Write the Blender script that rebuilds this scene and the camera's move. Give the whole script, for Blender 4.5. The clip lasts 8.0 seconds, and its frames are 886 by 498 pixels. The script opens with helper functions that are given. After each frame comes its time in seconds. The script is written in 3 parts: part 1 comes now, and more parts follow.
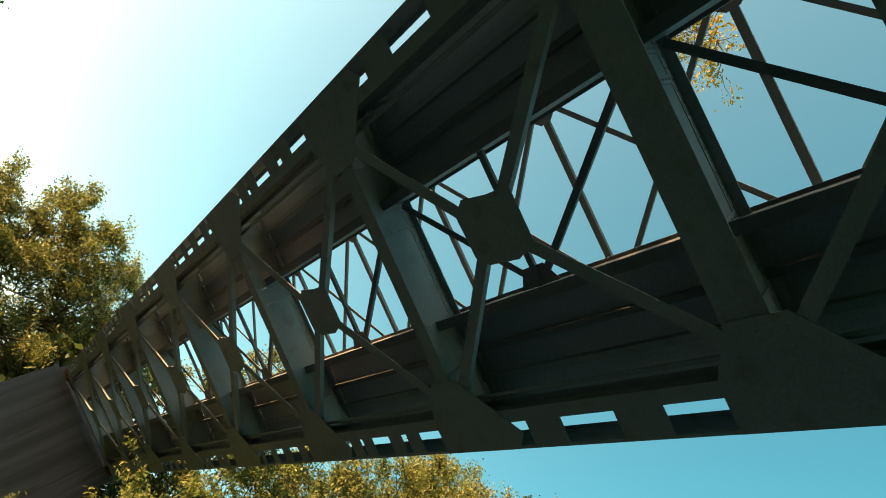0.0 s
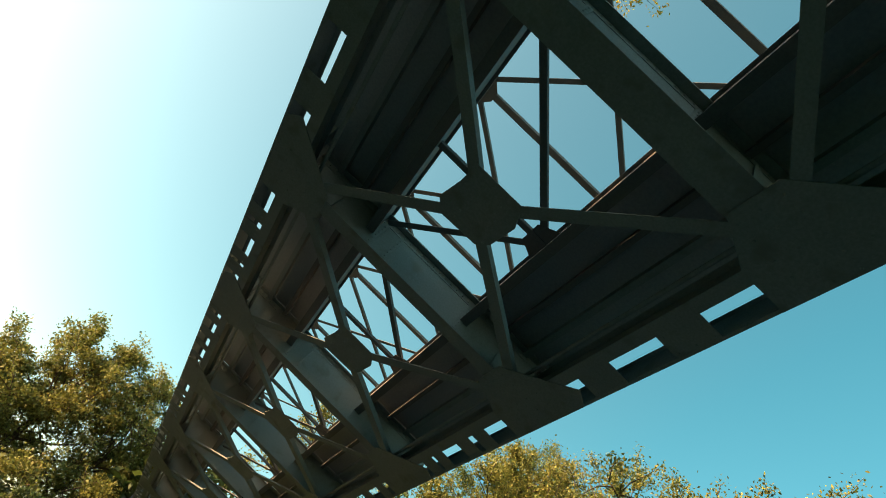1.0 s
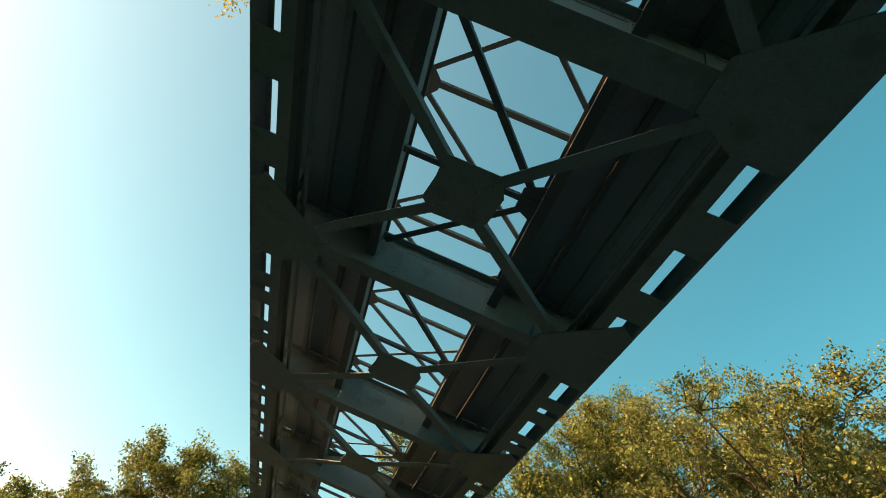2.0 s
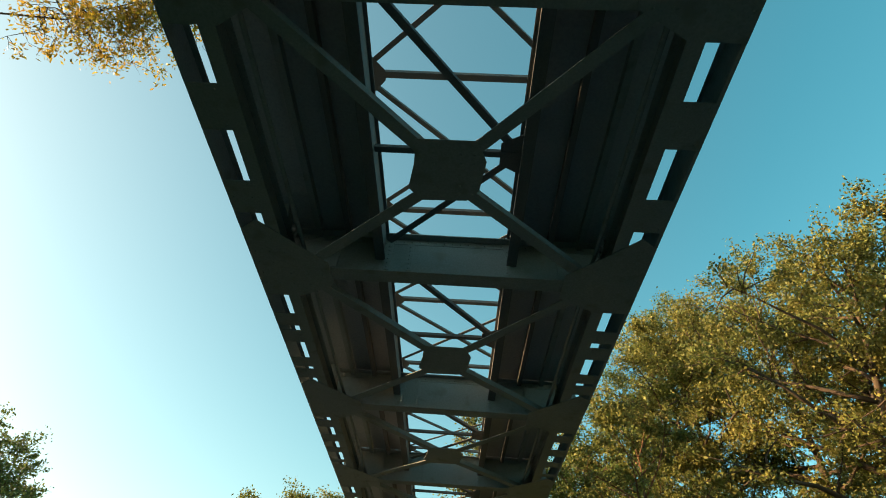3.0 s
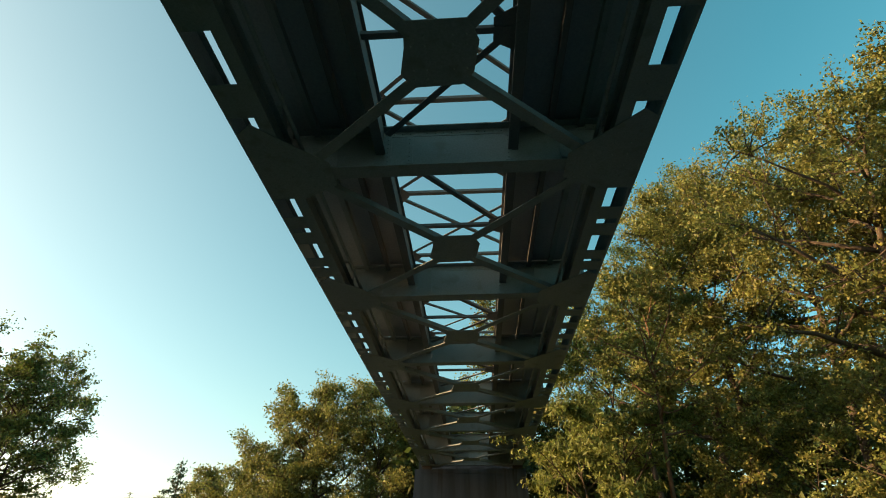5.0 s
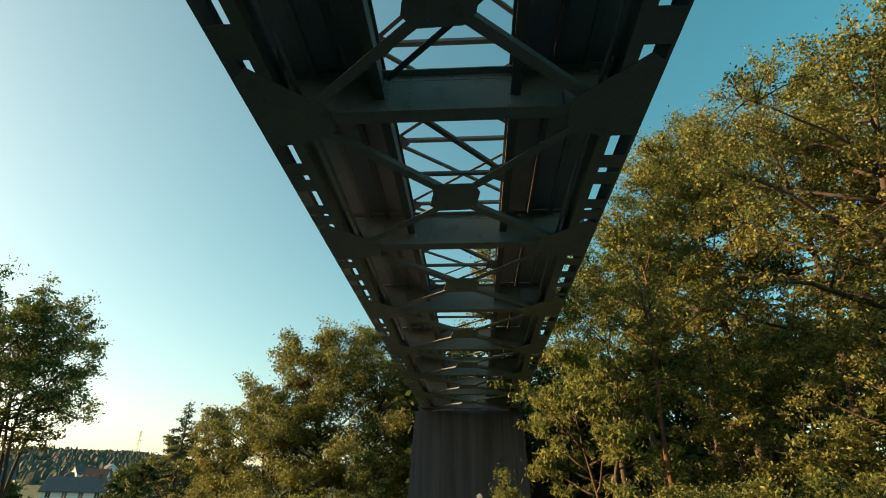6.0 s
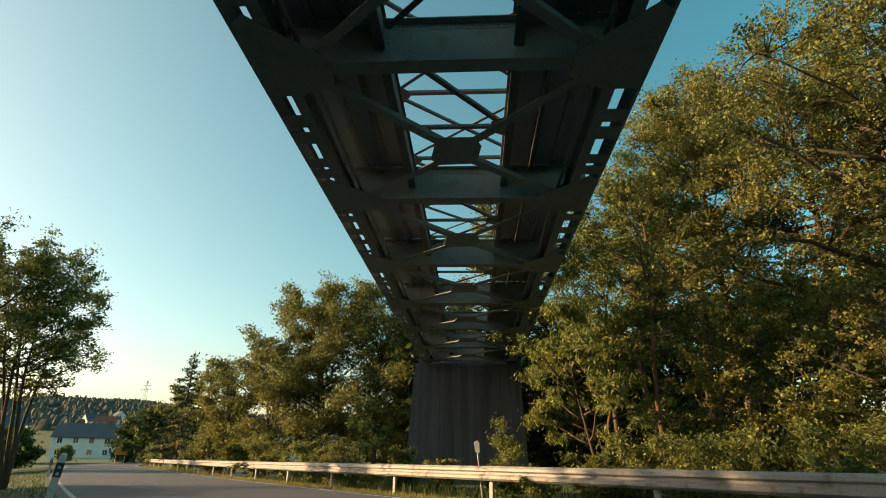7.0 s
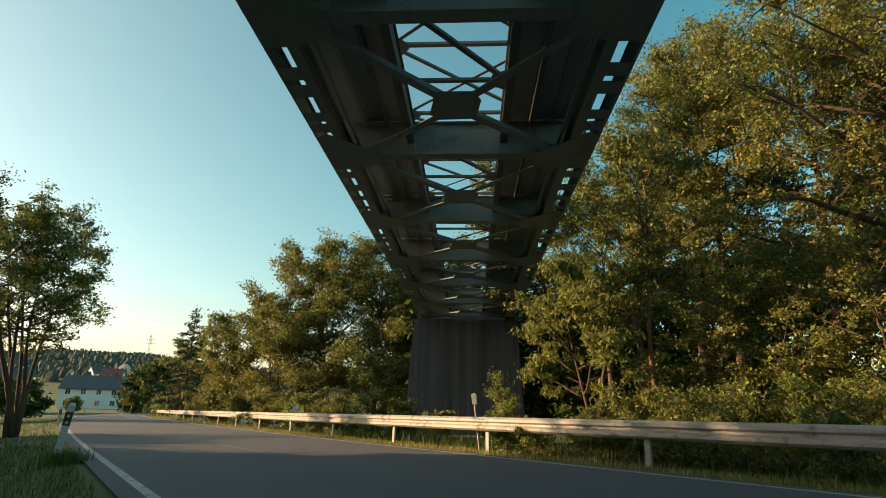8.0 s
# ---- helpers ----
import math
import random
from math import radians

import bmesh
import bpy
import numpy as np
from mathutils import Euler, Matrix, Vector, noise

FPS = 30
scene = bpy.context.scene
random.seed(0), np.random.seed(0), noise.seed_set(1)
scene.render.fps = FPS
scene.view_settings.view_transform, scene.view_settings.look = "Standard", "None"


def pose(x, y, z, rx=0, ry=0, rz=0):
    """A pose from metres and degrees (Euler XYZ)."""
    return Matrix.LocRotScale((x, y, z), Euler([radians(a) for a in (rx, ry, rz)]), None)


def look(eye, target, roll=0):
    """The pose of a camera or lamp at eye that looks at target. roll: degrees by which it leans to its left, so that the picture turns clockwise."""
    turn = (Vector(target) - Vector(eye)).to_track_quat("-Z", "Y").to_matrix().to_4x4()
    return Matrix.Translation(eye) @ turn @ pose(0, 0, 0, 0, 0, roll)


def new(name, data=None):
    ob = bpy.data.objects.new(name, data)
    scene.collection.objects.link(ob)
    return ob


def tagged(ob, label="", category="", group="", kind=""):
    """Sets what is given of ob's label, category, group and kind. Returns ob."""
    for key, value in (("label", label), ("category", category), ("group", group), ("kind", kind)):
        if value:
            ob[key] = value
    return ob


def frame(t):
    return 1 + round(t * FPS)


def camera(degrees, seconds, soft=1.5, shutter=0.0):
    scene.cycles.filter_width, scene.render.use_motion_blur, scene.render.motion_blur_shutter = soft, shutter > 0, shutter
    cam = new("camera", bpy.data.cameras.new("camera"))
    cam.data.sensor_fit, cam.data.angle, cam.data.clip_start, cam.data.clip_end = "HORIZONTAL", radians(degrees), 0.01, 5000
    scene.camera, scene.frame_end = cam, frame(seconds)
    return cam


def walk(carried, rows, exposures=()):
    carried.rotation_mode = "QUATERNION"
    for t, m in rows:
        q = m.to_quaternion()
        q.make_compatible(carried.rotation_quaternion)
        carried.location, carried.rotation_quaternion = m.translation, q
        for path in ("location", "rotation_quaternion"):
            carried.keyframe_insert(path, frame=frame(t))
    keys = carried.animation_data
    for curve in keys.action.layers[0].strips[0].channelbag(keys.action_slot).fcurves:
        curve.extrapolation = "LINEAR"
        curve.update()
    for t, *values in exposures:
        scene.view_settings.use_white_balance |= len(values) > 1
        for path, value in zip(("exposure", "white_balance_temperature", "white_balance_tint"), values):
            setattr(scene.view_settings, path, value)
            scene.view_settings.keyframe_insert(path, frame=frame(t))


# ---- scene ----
# ---------------------------------------------------------------- camera
cam = camera(80.0, 8.0, soft=1.0)
PATH = [
    (0, look((-0.089, 0.014, 1.052), (-0.1349, 1.4110, 2.4818), 66.68)),
    (0.5, look((-0.049, 0.018, 1.027), (-0.1033, 1.4115, 2.4614), 56.59)),
    (1, look((0.014, 0.015, 1.019), (-0.0522, 1.4050, 2.4551), 46.57)),
    (1.5, look((0.057, 0.001, 1.012), (-0.0147, 1.3933, 2.4456), 36.25)),
    (3, look((0.056, -0.036, 1.016), (-0.0322, 1.4248, 2.3792), 5.40)),
    (3.5, look((0.039, -0.025, 0.994), (-0.0449, 1.4819, 2.3066), -0.84)),
    (4, look((0.055, -0.042, 0.979), (-0.0352, 1.5261, 2.2160), -0.44)),
    (4.5, look((0.070, -0.043, 0.958), (-0.0293, 1.5970, 2.0980), -0.06)),
    (6, look((0.078, -0.032, 0.954), (-0.0331, 1.7650, 1.8254), 0.49)),
    (6.5, look((0.082, -0.040, 0.936), (-0.0313, 1.7899, 1.7364), 0.68)),
    (7, look((0.082, -0.057, 0.910), (-0.0327, 1.8055, 1.6290), 0.95)),
    (7.5, look((0.092, -0.062, 0.900), (-0.0227, 1.8296, 1.5382), 1.04)),
    (8, look((0.096, -0.066, 0.894), (-0.0162, 1.8487, 1.4597), 1.16)),
]
walk(cam, PATH, exposures=[(0.0, 1.95, 7500, 3), (1.5, 1.68, 7300, 3), (3.0, 1.55, 7000, 1), (4.5, 1.42, 6950, 1), (6.0, 1.17, 6900, 1), (8.0, 1.1, 6900, 1)])

# ---------------------------------------------------------------- light
SUN_AZ, SUN_EL = -90.0, 13.0          # degrees from the bridge's line (+y), to the right; above the horizon
world = bpy.data.worlds.new("sky")
scene.world = world
world.use_nodes = True
wt = world.node_tree
sky = wt.nodes.new("ShaderNodeTexSky")
sky.sky_type, sky.sun_disc = "NISHITA", False
sky.sun_elevation, sky.sun_rotation = radians(SUN_EL), radians(SUN_AZ)
sky.air_density, sky.dust_density, sky.ozone_density = 1.0, 1.6, 0.7
to_sun = Vector((math.sin(radians(SUN_AZ)) * math.cos(radians(SUN_EL)), math.cos(radians(SUN_AZ)) * math.cos(radians(SUN_EL)), math.sin(radians(SUN_EL))))
# the clear sky is a deeper blue away from the sun and hazier towards it
tone, way, near = wt.nodes.new("ShaderNodeHueSaturation"), wt.nodes.new("ShaderNodeTexCoord"), wt.nodes.new("ShaderNodeVectorMath")
near.operation = "DOT_PRODUCT"
near.inputs[1].default_value = to_sun
wt.links.new(way.outputs["Generated"], near.inputs[0])
for socket, far_value, near_value in (("Hue", 0.462, 0.466), ("Saturation", 1.42, 0.95)):
    span = wt.nodes.new("ShaderNodeMapRange")
    span.inputs["From Min"].default_value, span.inputs["From Max"].default_value = -0.3, 0.9
    span.inputs["To Min"].default_value, span.inputs["To Max"].default_value = far_value, near_value
    wt.links.new(near.outputs["Value"], span.inputs["Value"])
    wt.links.new(span.outputs["Result"], tone.inputs[socket])
wt.links.new(sky.outputs["Color"], tone.inputs["Color"])
wt.links.new(tone.outputs["Color"], wt.nodes["Background"].inputs["Color"])
wt.nodes["Background"].inputs["Strength"].default_value = 0.115
sun = new("sun", bpy.data.lights.new("sun", "SUN"))
sun.data.energy, sun.data.angle, sun.data.color = 5.0, radians(0.6), (1.0, 0.63, 0.35)
sun.matrix_world = look(to_sun * 80, (0, 0, 0))


# ---------------------------------------------------------------- materials
def material(name, base, second=None, rough=0.7, metal=0.0, scale=6.0, fine=60.0, bump=0.15, mix=0.5, spec=0.4, trans=0.0, island=0.0, third=None, stretch=1.0):
    """Two colours broken up by a broad and a fine noise, with a fine relief. island: spread of tone from piece to piece."""
    m = bpy.data.materials.new(name)
    m.use_nodes = True
    nt = m.node_tree
    n, link = nt.nodes, nt.links
    out, b = n["Material Output"], n["Principled BSDF"]
    b.inputs["Roughness"].default_value, b.inputs["Metallic"].default_value = rough, metal
    b.inputs["Specular IOR Level"].default_value = spec
    co = n.new("ShaderNodeTexCoord")
    mp = n.new("ShaderNodeMapping")
    mp.inputs["Scale"].default_value = (1, 1, stretch)
    link.new(co.outputs["Object"], mp.inputs["Vector"])
    broad, small = n.new("ShaderNodeTexNoise"), n.new("ShaderNodeTexNoise")
    broad.inputs["Scale"].default_value, small.inputs["Scale"].default_value = scale, fine
    broad.inputs["Detail"].default_value, small.inputs["Detail"].default_value = 6, 4
    link.new(mp.outputs["Vector"], broad.inputs["Vector"])
    link.new(co.outputs["Object"], small.inputs["Vector"])
    ramp = n.new("ShaderNodeValToRGB")
    ramp.color_ramp.elements[0].position, ramp.color_ramp.elements[1].position = 0.5 - mix / 2, 0.5 + mix / 2
    ramp.color_ramp.elements[0].color, ramp.color_ramp.elements[1].color = (*base, 1), (*(second or base), 1)
    link.new(broad.outputs["Fac"], ramp.inputs["Fac"])
    colour = ramp.outputs["Color"]
    grain = n.new("ShaderNodeMix")
    grain.data_type, grain.blend_type = "RGBA", "MULTIPLY"
    grain.inputs["Factor"].default_value = 0.45
    link.new(colour, grain.inputs["A"])
    link.new(small.outputs["Fac"], grain.inputs["B"])
    bright = n.new("ShaderNodeMix")
    bright.data_type, bright.blend_type = "RGBA", "MULTIPLY"
    bright.inputs["Factor"].default_value = 1.0
    link.new(grain.outputs["Result"], bright.inputs["A"])
    bright.inputs["B"].default_value = (1.28, 1.28, 1.28, 1)
    colour = bright.outputs["Result"]
    if third:
        spots, sr, sm = n.new("ShaderNodeTexNoise"), n.new("ShaderNodeValToRGB"), n.new("ShaderNodeMix")
        spots.inputs["Scale"].default_value, spots.inputs["Detail"].default_value = scale * 2.7, 8
        sr.color_ramp.elements[0].position, sr.color_ramp.elements[1].position = 0.56, 0.68
        link.new(mp.outputs["Vector"], spots.inputs["Vector"])
        link.new(spots.outputs["Fac"], sr.inputs["Fac"])
        sm.data_type = "RGBA"
        link.new(sr.outputs["Color"], sm.inputs["Factor"])
        link.new(colour, sm.inputs["A"])
        sm.inputs["B"].default_value = (*third, 1)
        colour = sm.outputs["Result"]
    if island:
        geo, hsv, mr = n.new("ShaderNodeNewGeometry"), n.new("ShaderNodeHueSaturation"), n.new("ShaderNodeMapRange")
        mr.inputs["To Min"].default_value, mr.inputs["To Max"].default_value = 1 - island, 1 + island
        link.new(geo.outputs["Random Per Island"], mr.inputs["Value"])
        link.new(mr.outputs["Result"], hsv.inputs["Value"])
        hr = n.new("ShaderNodeMapRange")
        hr.inputs["To Min"].default_value, hr.inputs["To Max"].default_value = 0.47, 0.525
        wn = n.new("ShaderNodeTexWhiteNoise")
        wn.noise_dimensions = "1D"
        link.new(geo.outputs["Random Per Island"], wn.inputs["W"])
        link.new(wn.outputs["Value"], hr.inputs["Value"])
        link.new(hr.outputs["Result"], hsv.inputs["Hue"])
        link.new(colour, hsv.inputs["Color"])
        colour = hsv.outputs["Color"]
    link.new(colour, b.inputs["Base Color"])
    if bump:
        bp = n.new("ShaderNodeBump")
        bp.inputs["Strength"].default_value, bp.inputs["Distance"].default_value = bump, 0.01
        link.new(small.outputs["Fac"], bp.inputs["Height"])
        link.new(bp.outputs["Normal"], b.inputs["Normal"])
    if trans:
        t, mixer = n.new("ShaderNodeBsdfTranslucent"), n.new("ShaderNodeMixShader")
        mixer.inputs["Fac"].default_value = trans
        link.new(colour, t.inputs["Color"])
        link.new(b.outputs["BSDF"], mixer.inputs[1])
        link.new(t.outputs["BSDF"], mixer.inputs[2])
        link.new(mixer.outputs["Shader"], out.inputs["Surface"])
    return m


STEEL = material("green_painted_steel", (0.190, 0.222, 0.222), (0.212, 0.240, 0.238), rough=0.8, scale=1.3, fine=40, third=(0.165, 0.180, 0.172))
DECK = material("dark_deck_plate", (0.245, 0.272, 0.295), (0.272, 0.292, 0.310), rough=0.95, scale=2.0, fine=30)
# steel with shade put into its colour, for the stringers and bracing
SHADE_STEEL = material("shade_darkened_steel", (0.110, 0.118, 0.124), (0.125, 0.122, 0.118), rough=0.9, scale=2.0, fine=40)
RUST = material("rusty_steel", (0.11, 0.07, 0.045), (0.07, 0.055, 0.045), rough=0.85, scale=3.0, fine=50)
CONCRETE = material("weathered_concrete", (0.085, 0.095, 0.110), (0.050, 0.057, 0.067), rough=0.9, scale=2.2, fine=25, stretch=0.05, mix=0.28, third=(0.05, 0.052, 0.056))
ASPHALT = material("asphalt", (0.100, 0.106, 0.120), (0.078, 0.084, 0.097), rough=0.85, scale=0.35, fine=160, bump=0.4)
LINE = material("worn_road_paint", (0.42, 0.42, 0.41), (0.28, 0.28, 0.28), rough=0.7, scale=3, fine=60, third=(0.12, 0.12, 0.12))
FADED = material("faded_road_paint", (0.17, 0.17, 0.17), (0.10, 0.10, 0.105), rough=0.8, scale=5, fine=80, third=(0.06, 0.062, 0.068))
ZINC = material("galvanised_steel", (0.36, 0.345, 0.325), (0.29, 0.28, 0.265), rough=0.55, metal=0.1, scale=1.5, fine=30, bump=0.05, third=(0.18, 0.15, 0.125))
EARTH = material("grassy_earth", (0.038, 0.068, 0.016), (0.055, 0.078, 0.022), rough=0.95, scale=0.25, fine=9, bump=0.5, third=(0.05, 0.04, 0.025))
GRASS = material("grass_blades", (0.06, 0.105, 0.02), (0.11, 0.13, 0.035), rough=0.7, scale=0.5, fine=4, bump=0, trans=0.3, island=0.35)
DRY = material("dry_grass_blades", (0.30, 0.26, 0.09), (0.20, 0.21, 0.06), rough=0.7, scale=0.6, fine=4, bump=0, trans=0.3, island=0.35)
OLIVE = material("olive_leaves", (0.225, 0.24, 0.066), (0.15, 0.2, 0.056), rough=0.6, scale=0.5, fine=3, bump=0, trans=0.45, island=0.55)
BARK = material("bark", (0.105, 0.075, 0.05), (0.06, 0.045, 0.032), rough=0.95, scale=3, fine=35, bump=0.6)
# bark with the orange of the low sun put into its colour
SUNLIT_BARK = material("sun_reddened_bark", (0.20, 0.105, 0.055), (0.10, 0.06, 0.04), rough=0.95, scale=3, fine=35, bump=0.6)
LEAF = material("green_leaves", (0.100, 0.150, 0.038), (0.160, 0.182, 0.042), rough=0.6, scale=0.35, fine=2, bump=0, trans=0.34, island=0.48)
GOLD = material("golden_leaves", (0.225, 0.212, 0.050), (0.128, 0.162, 0.043), rough=0.6, scale=0.3, fine=2, bump=0, trans=0.34, island=0.48)
YELLOW = material("yellow_autumn_leaves", (0.45, 0.33, 0.04), (0.30, 0.24, 0.04), rough=0.5, scale=0.6, fine=3, bump=0, trans=0.4, island=0.3)
DARKLEAF = material("dark_green_leaves", (0.058, 0.090, 0.022), (0.085, 0.105, 0.027), rough=0.6, scale=0.4, fine=2, bump=0, trans=0.25, island=0.4)
NEEDLE = material("conifer_needles", (0.03, 0.05, 0.022), (0.045, 0.065, 0.025), rough=0.6, scale=0.6, fine=3, bump=0, trans=0.15, island=0.3)
RENDER_WALL = material("white_render", (0.72, 0.71, 0.68), (0.62, 0.61, 0.59), rough=0.9, scale=0.6, fine=12)
SLATE = material("slate_roof", (0.075, 0.080, 0.092), (0.055, 0.06, 0.07), rough=0.6, scale=1.0, fine=12, island=0.2)
REDROOF = material("red_tile_roof", (0.22, 0.09, 0.06), (0.16, 0.07, 0.05), rough=0.8, scale=1.0, fine=8)
GLASS = material("dark_window_glass", (0.03, 0.035, 0.045), rough=0.1, scale=2, fine=4, bump=0, spec=0.6)
WHITE = material("white_plastic", (0.52, 0.52, 0.50), (0.40, 0.40, 0.38), rough=0.6, scale=6, fine=60, bump=0.05, third=(0.25, 0.24, 0.21))
BLACK = material("black_plastic", (0.02, 0.02, 0.022), rough=0.5, scale=8, fine=60, bump=0.05)
REFLECT = material("grey_reflector", (0.45, 0.45, 0.46), (0.35, 0.35, 0.36), rough=0.25, scale=40, fine=200)
SIGN = material("yellow_sign_sheet", (0.62, 0.27, 0.02), (0.55, 0.24, 0.02), rough=0.5, scale=4, fine=40, bump=0.02)
# the haze of distance is mixed into this colour as a bluish grey
FARWOOD = material("hazed_far_forest", (0.060, 0.074, 0.066), (0.080, 0.090, 0.070), rough=0.9, scale=0.02, fine=0.3, bump=0, island=0.16)


# ---------------------------------------------------------------- mesh tools
class Shape:
    """Collects faces of one mesh."""

    def __init__(self):
        self.v, self.f = [], []

    def poly(self, verts, faces):
        n = len(self.v)
        self.v += [tuple(p) for p in verts]
        self.f += [tuple(i + n for i in f) for f in faces]
        return self

    def box(self, x0, x1, y0, y1, z0, z1):
        return self.poly([(x, y, z) for z in (z0, z1) for y in (y0, y1) for x in (x0, x1)],
                         [(0, 2, 3, 1), (4, 5, 7, 6), (0, 1, 5, 4), (2, 6, 7, 3), (0, 4, 6, 2), (1, 3, 7, 5)])

    def bar(self, p, q, side, rise, lo=(-0.5, 0.0), up=(0, 0, 1)):
        """A straight bar from p to q, side wide and rise high; lo: where its section begins, in parts of side and of rise."""
        p, q = Vector(p), Vector(q)
        a = (q - p).normalized()
        s = a.cross(Vector(up)).normalized()
        u = s.cross(a)
        ring = [s * (lo[0] + i) * side + u * (lo[1] + j) * rise for i, j in ((0, 0), (1, 0), (1, 1), (0, 1))]
        return self.poly([p + r for r in ring] + [q + r for r in ring],
                         [(3, 2, 1, 0), (4, 5, 6, 7), (0, 1, 5, 4), (1, 2, 6, 5), (2, 3, 7, 6), (3, 0, 4, 7)])

    def angle(self, p, q, leg, thick=0.014, flip=1):
        """An L-section: a flat leg and one standing leg."""
        self.bar(p, q, leg, thick)
        off = Vector(q) - Vector(p)
        s = off.normalized().cross(Vector((0, 0, 1))).normalized() * flip * (leg / 2 - thick / 2)
        lift = Vector((0, 0, thick))
        return self.bar(Vector(p) + s + lift, Vector(q) + s + lift, thick, leg * 0.62 - thick)

    def plate(self, outline, z0, z1):
        """A flat plate with that outline in x and y."""
        n = len(outline)
        return self.poly([(x, y, z0) for x, y in outline] + [(x, y, z1) for x, y in outline],
                         [tuple(range(n))[::-1], tuple(range(n, 2 * n))] + [(i, (i + 1) % n, n + (i + 1) % n, n + i) for i in range(n)])

    def extrude(self, section, y0, y1):
        """A bar along y with that closed section in x and z."""
        n = len(section)
        return self.poly([(x, y, z) for y in (y0, y1) for x, z in section],
                         [tuple(range(n)), tuple(range(n, 2 * n))[::-1]] + [(i, n + i, n + (i + 1) % n, (i + 1) % n) for i in range(n)])

    def rivets(self, spots, axis, r=0.017, rise=0.011, sign=-1):
        """Rivet heads: six-sided caps on a plane across the axis."""
        for c in spots:
            c = Vector(c)
            i, j = [k for k in range(3) if k != axis]
            ring, top = [], []
            for k in range(6):
                a = k * math.pi / 3
                e = Vector()
                e[i], e[j] = math.cos(a), math.sin(a)
                lift = Vector()
                lift[axis] = sign * rise
                ring.append(c + e * r)
                top.append(c + e * r * 0.55 + lift)
            self.poly(ring + top, [tuple(range(6, 12))] + [(k, (k + 1) % 6, 6 + (k + 1) % 6, 6 + k) for k in range(6)])
        return self

    def tube(self, line, radii, sides=6):
        """A round, tapering tube along a line of points."""
        line = [Vector(p) for p in line]
        verts, n = [], len(line)
        for i, p in enumerate(line):
            a = (line[min(i + 1, n - 1)] - line[max(i - 1, 0)]).normalized()
            s = a.cross(Vector((0.31, 0.17, 0.93)) if abs(a.z) < 0.9 else Vector((1, 0, 0))).normalized()
            u = a.cross(s)
            verts += [p + (s * math.cos(k * math.tau / sides) + u * math.sin(k * math.tau / sides)) * radii[i] for k in range(sides)]
        faces = [(i * sides + k, i * sides + (k + 1) % sides, (i + 1) * sides + (k + 1) % sides, (i + 1) * sides + k) for i in range(n - 1) for k in range(sides)]
        return self.poly(verts, faces + [tuple(range(sides))[::-1], tuple(range((n - 1) * sides, n * sides))])

    def mesh(self, name, mat, smooth=False):
        me = bpy.data.meshes.new(name)
        me.from_pydata(self.v, [], self.f)
        me.materials.append(mat)
        if smooth:
            me.shade_smooth()
        me.update()
        return me


def part(name, shape, mat, parent, label="", smooth=False, at=None):
    ob = new(name, shape if isinstance(shape, bpy.types.Mesh) else shape.mesh(name, mat, smooth))
    ob.parent = parent
    if at is not None:
        ob.matrix_basis = at
    if label:
        tagged(ob, label)
    return ob


def thing(name, label, category, at=None, group="", kind=""):
    ob = new(name)
    ob.empty_display_size = 0.2
    if at is not None:
        ob.matrix_basis = at
    return tagged(ob, label, category, group, kind)


def stands(name, shape, mat, label, category="", kind="", smooth=False):
    return tagged(new(name, shape.mesh(name, mat, smooth)), label, category, "", kind)


# ---------------------------------------------------------------- road line and ground
def heading(s):
    """The road's direction, degrees from +y, s metres on from the place beside the camera."""
    return -39.7 + 4.0 * min(max((s - 12.0) / 40.0, 0.0), 1.0) + 42.0 * min(max((s - 66) / 60, 0), 1) ** 1.3


def road_line():
    out, p, s = [], Vector((3.52, 2.93, 0.0)), 0.0
    back = [(p - Vector((math.sin(radians(-39.7)), math.cos(radians(-39.7)), 0)) * d, -39.7, -d) for d in range(60, 0, -4)]
    while s < 170:
        a = heading(s)
        out.append((p.copy(), a, s))
        p += Vector((math.sin(radians(a)), math.cos(radians(a)), 0)) * 2.0
        s += 2.0
    return back + out


ROAD = road_line()


def beside(i, off, z=0.0):
    """A place off metres to the right of the road's middle."""
    p, a, _ = ROAD[i]
    return Vector((p.x + math.cos(radians(a)) * off, p.y - math.sin(radians(a)) * off, z + road_z(i) + fall(p.x + math.cos(radians(a)) * off, p.y - math.sin(radians(a)) * off)))


def road_z(i):
    return 0.0


def fall(x, y):
    """The gentle lie of the land."""
    r = max(math.hypot(x, y), 1e-6)
    k = min(1.0, 100.0 / r)
    return (0.012 * x - 0.010 * y) * k


def along(s, off, z=0.0):
    """The same, at s metres along the road."""
    k = next(n for n in range(len(ROAD) - 1) if ROAD[n + 1][2] > s)
    u = (s - ROAD[k][2]) / (ROAD[k + 1][2] - ROAD[k][2])
    return beside(k, off, z).lerp(beside(k + 1, off, z), u)


def ribbon(off0, off1, z, i0=0, i1=None, thick=0.0):
    sh = Shape()
    idx = range(i0, i1 or len(ROAD))
    n = 5 if abs(off1 - off0) > 2 else 2
    for k in idx:
        for j in range(n):
            sh.v.append(tuple(beside(k, off0 + (off1 - off0) * j / (n - 1), z)))
    for a in range(len(idx) - 1):
        for j in range(n - 1):
            sh.f.append((a * n + j, a * n + j + 1, (a + 1) * n + j + 1, (a + 1) * n + j))
    return sh


ROAD_XY = np.array([(p.x, p.y) for p, _, _ in ROAD])
ROAD_A = np.array([a for _, a, _ in ROAD])
ROAD_Z = np.array([road_z(i) for i in range(len(ROAD))])


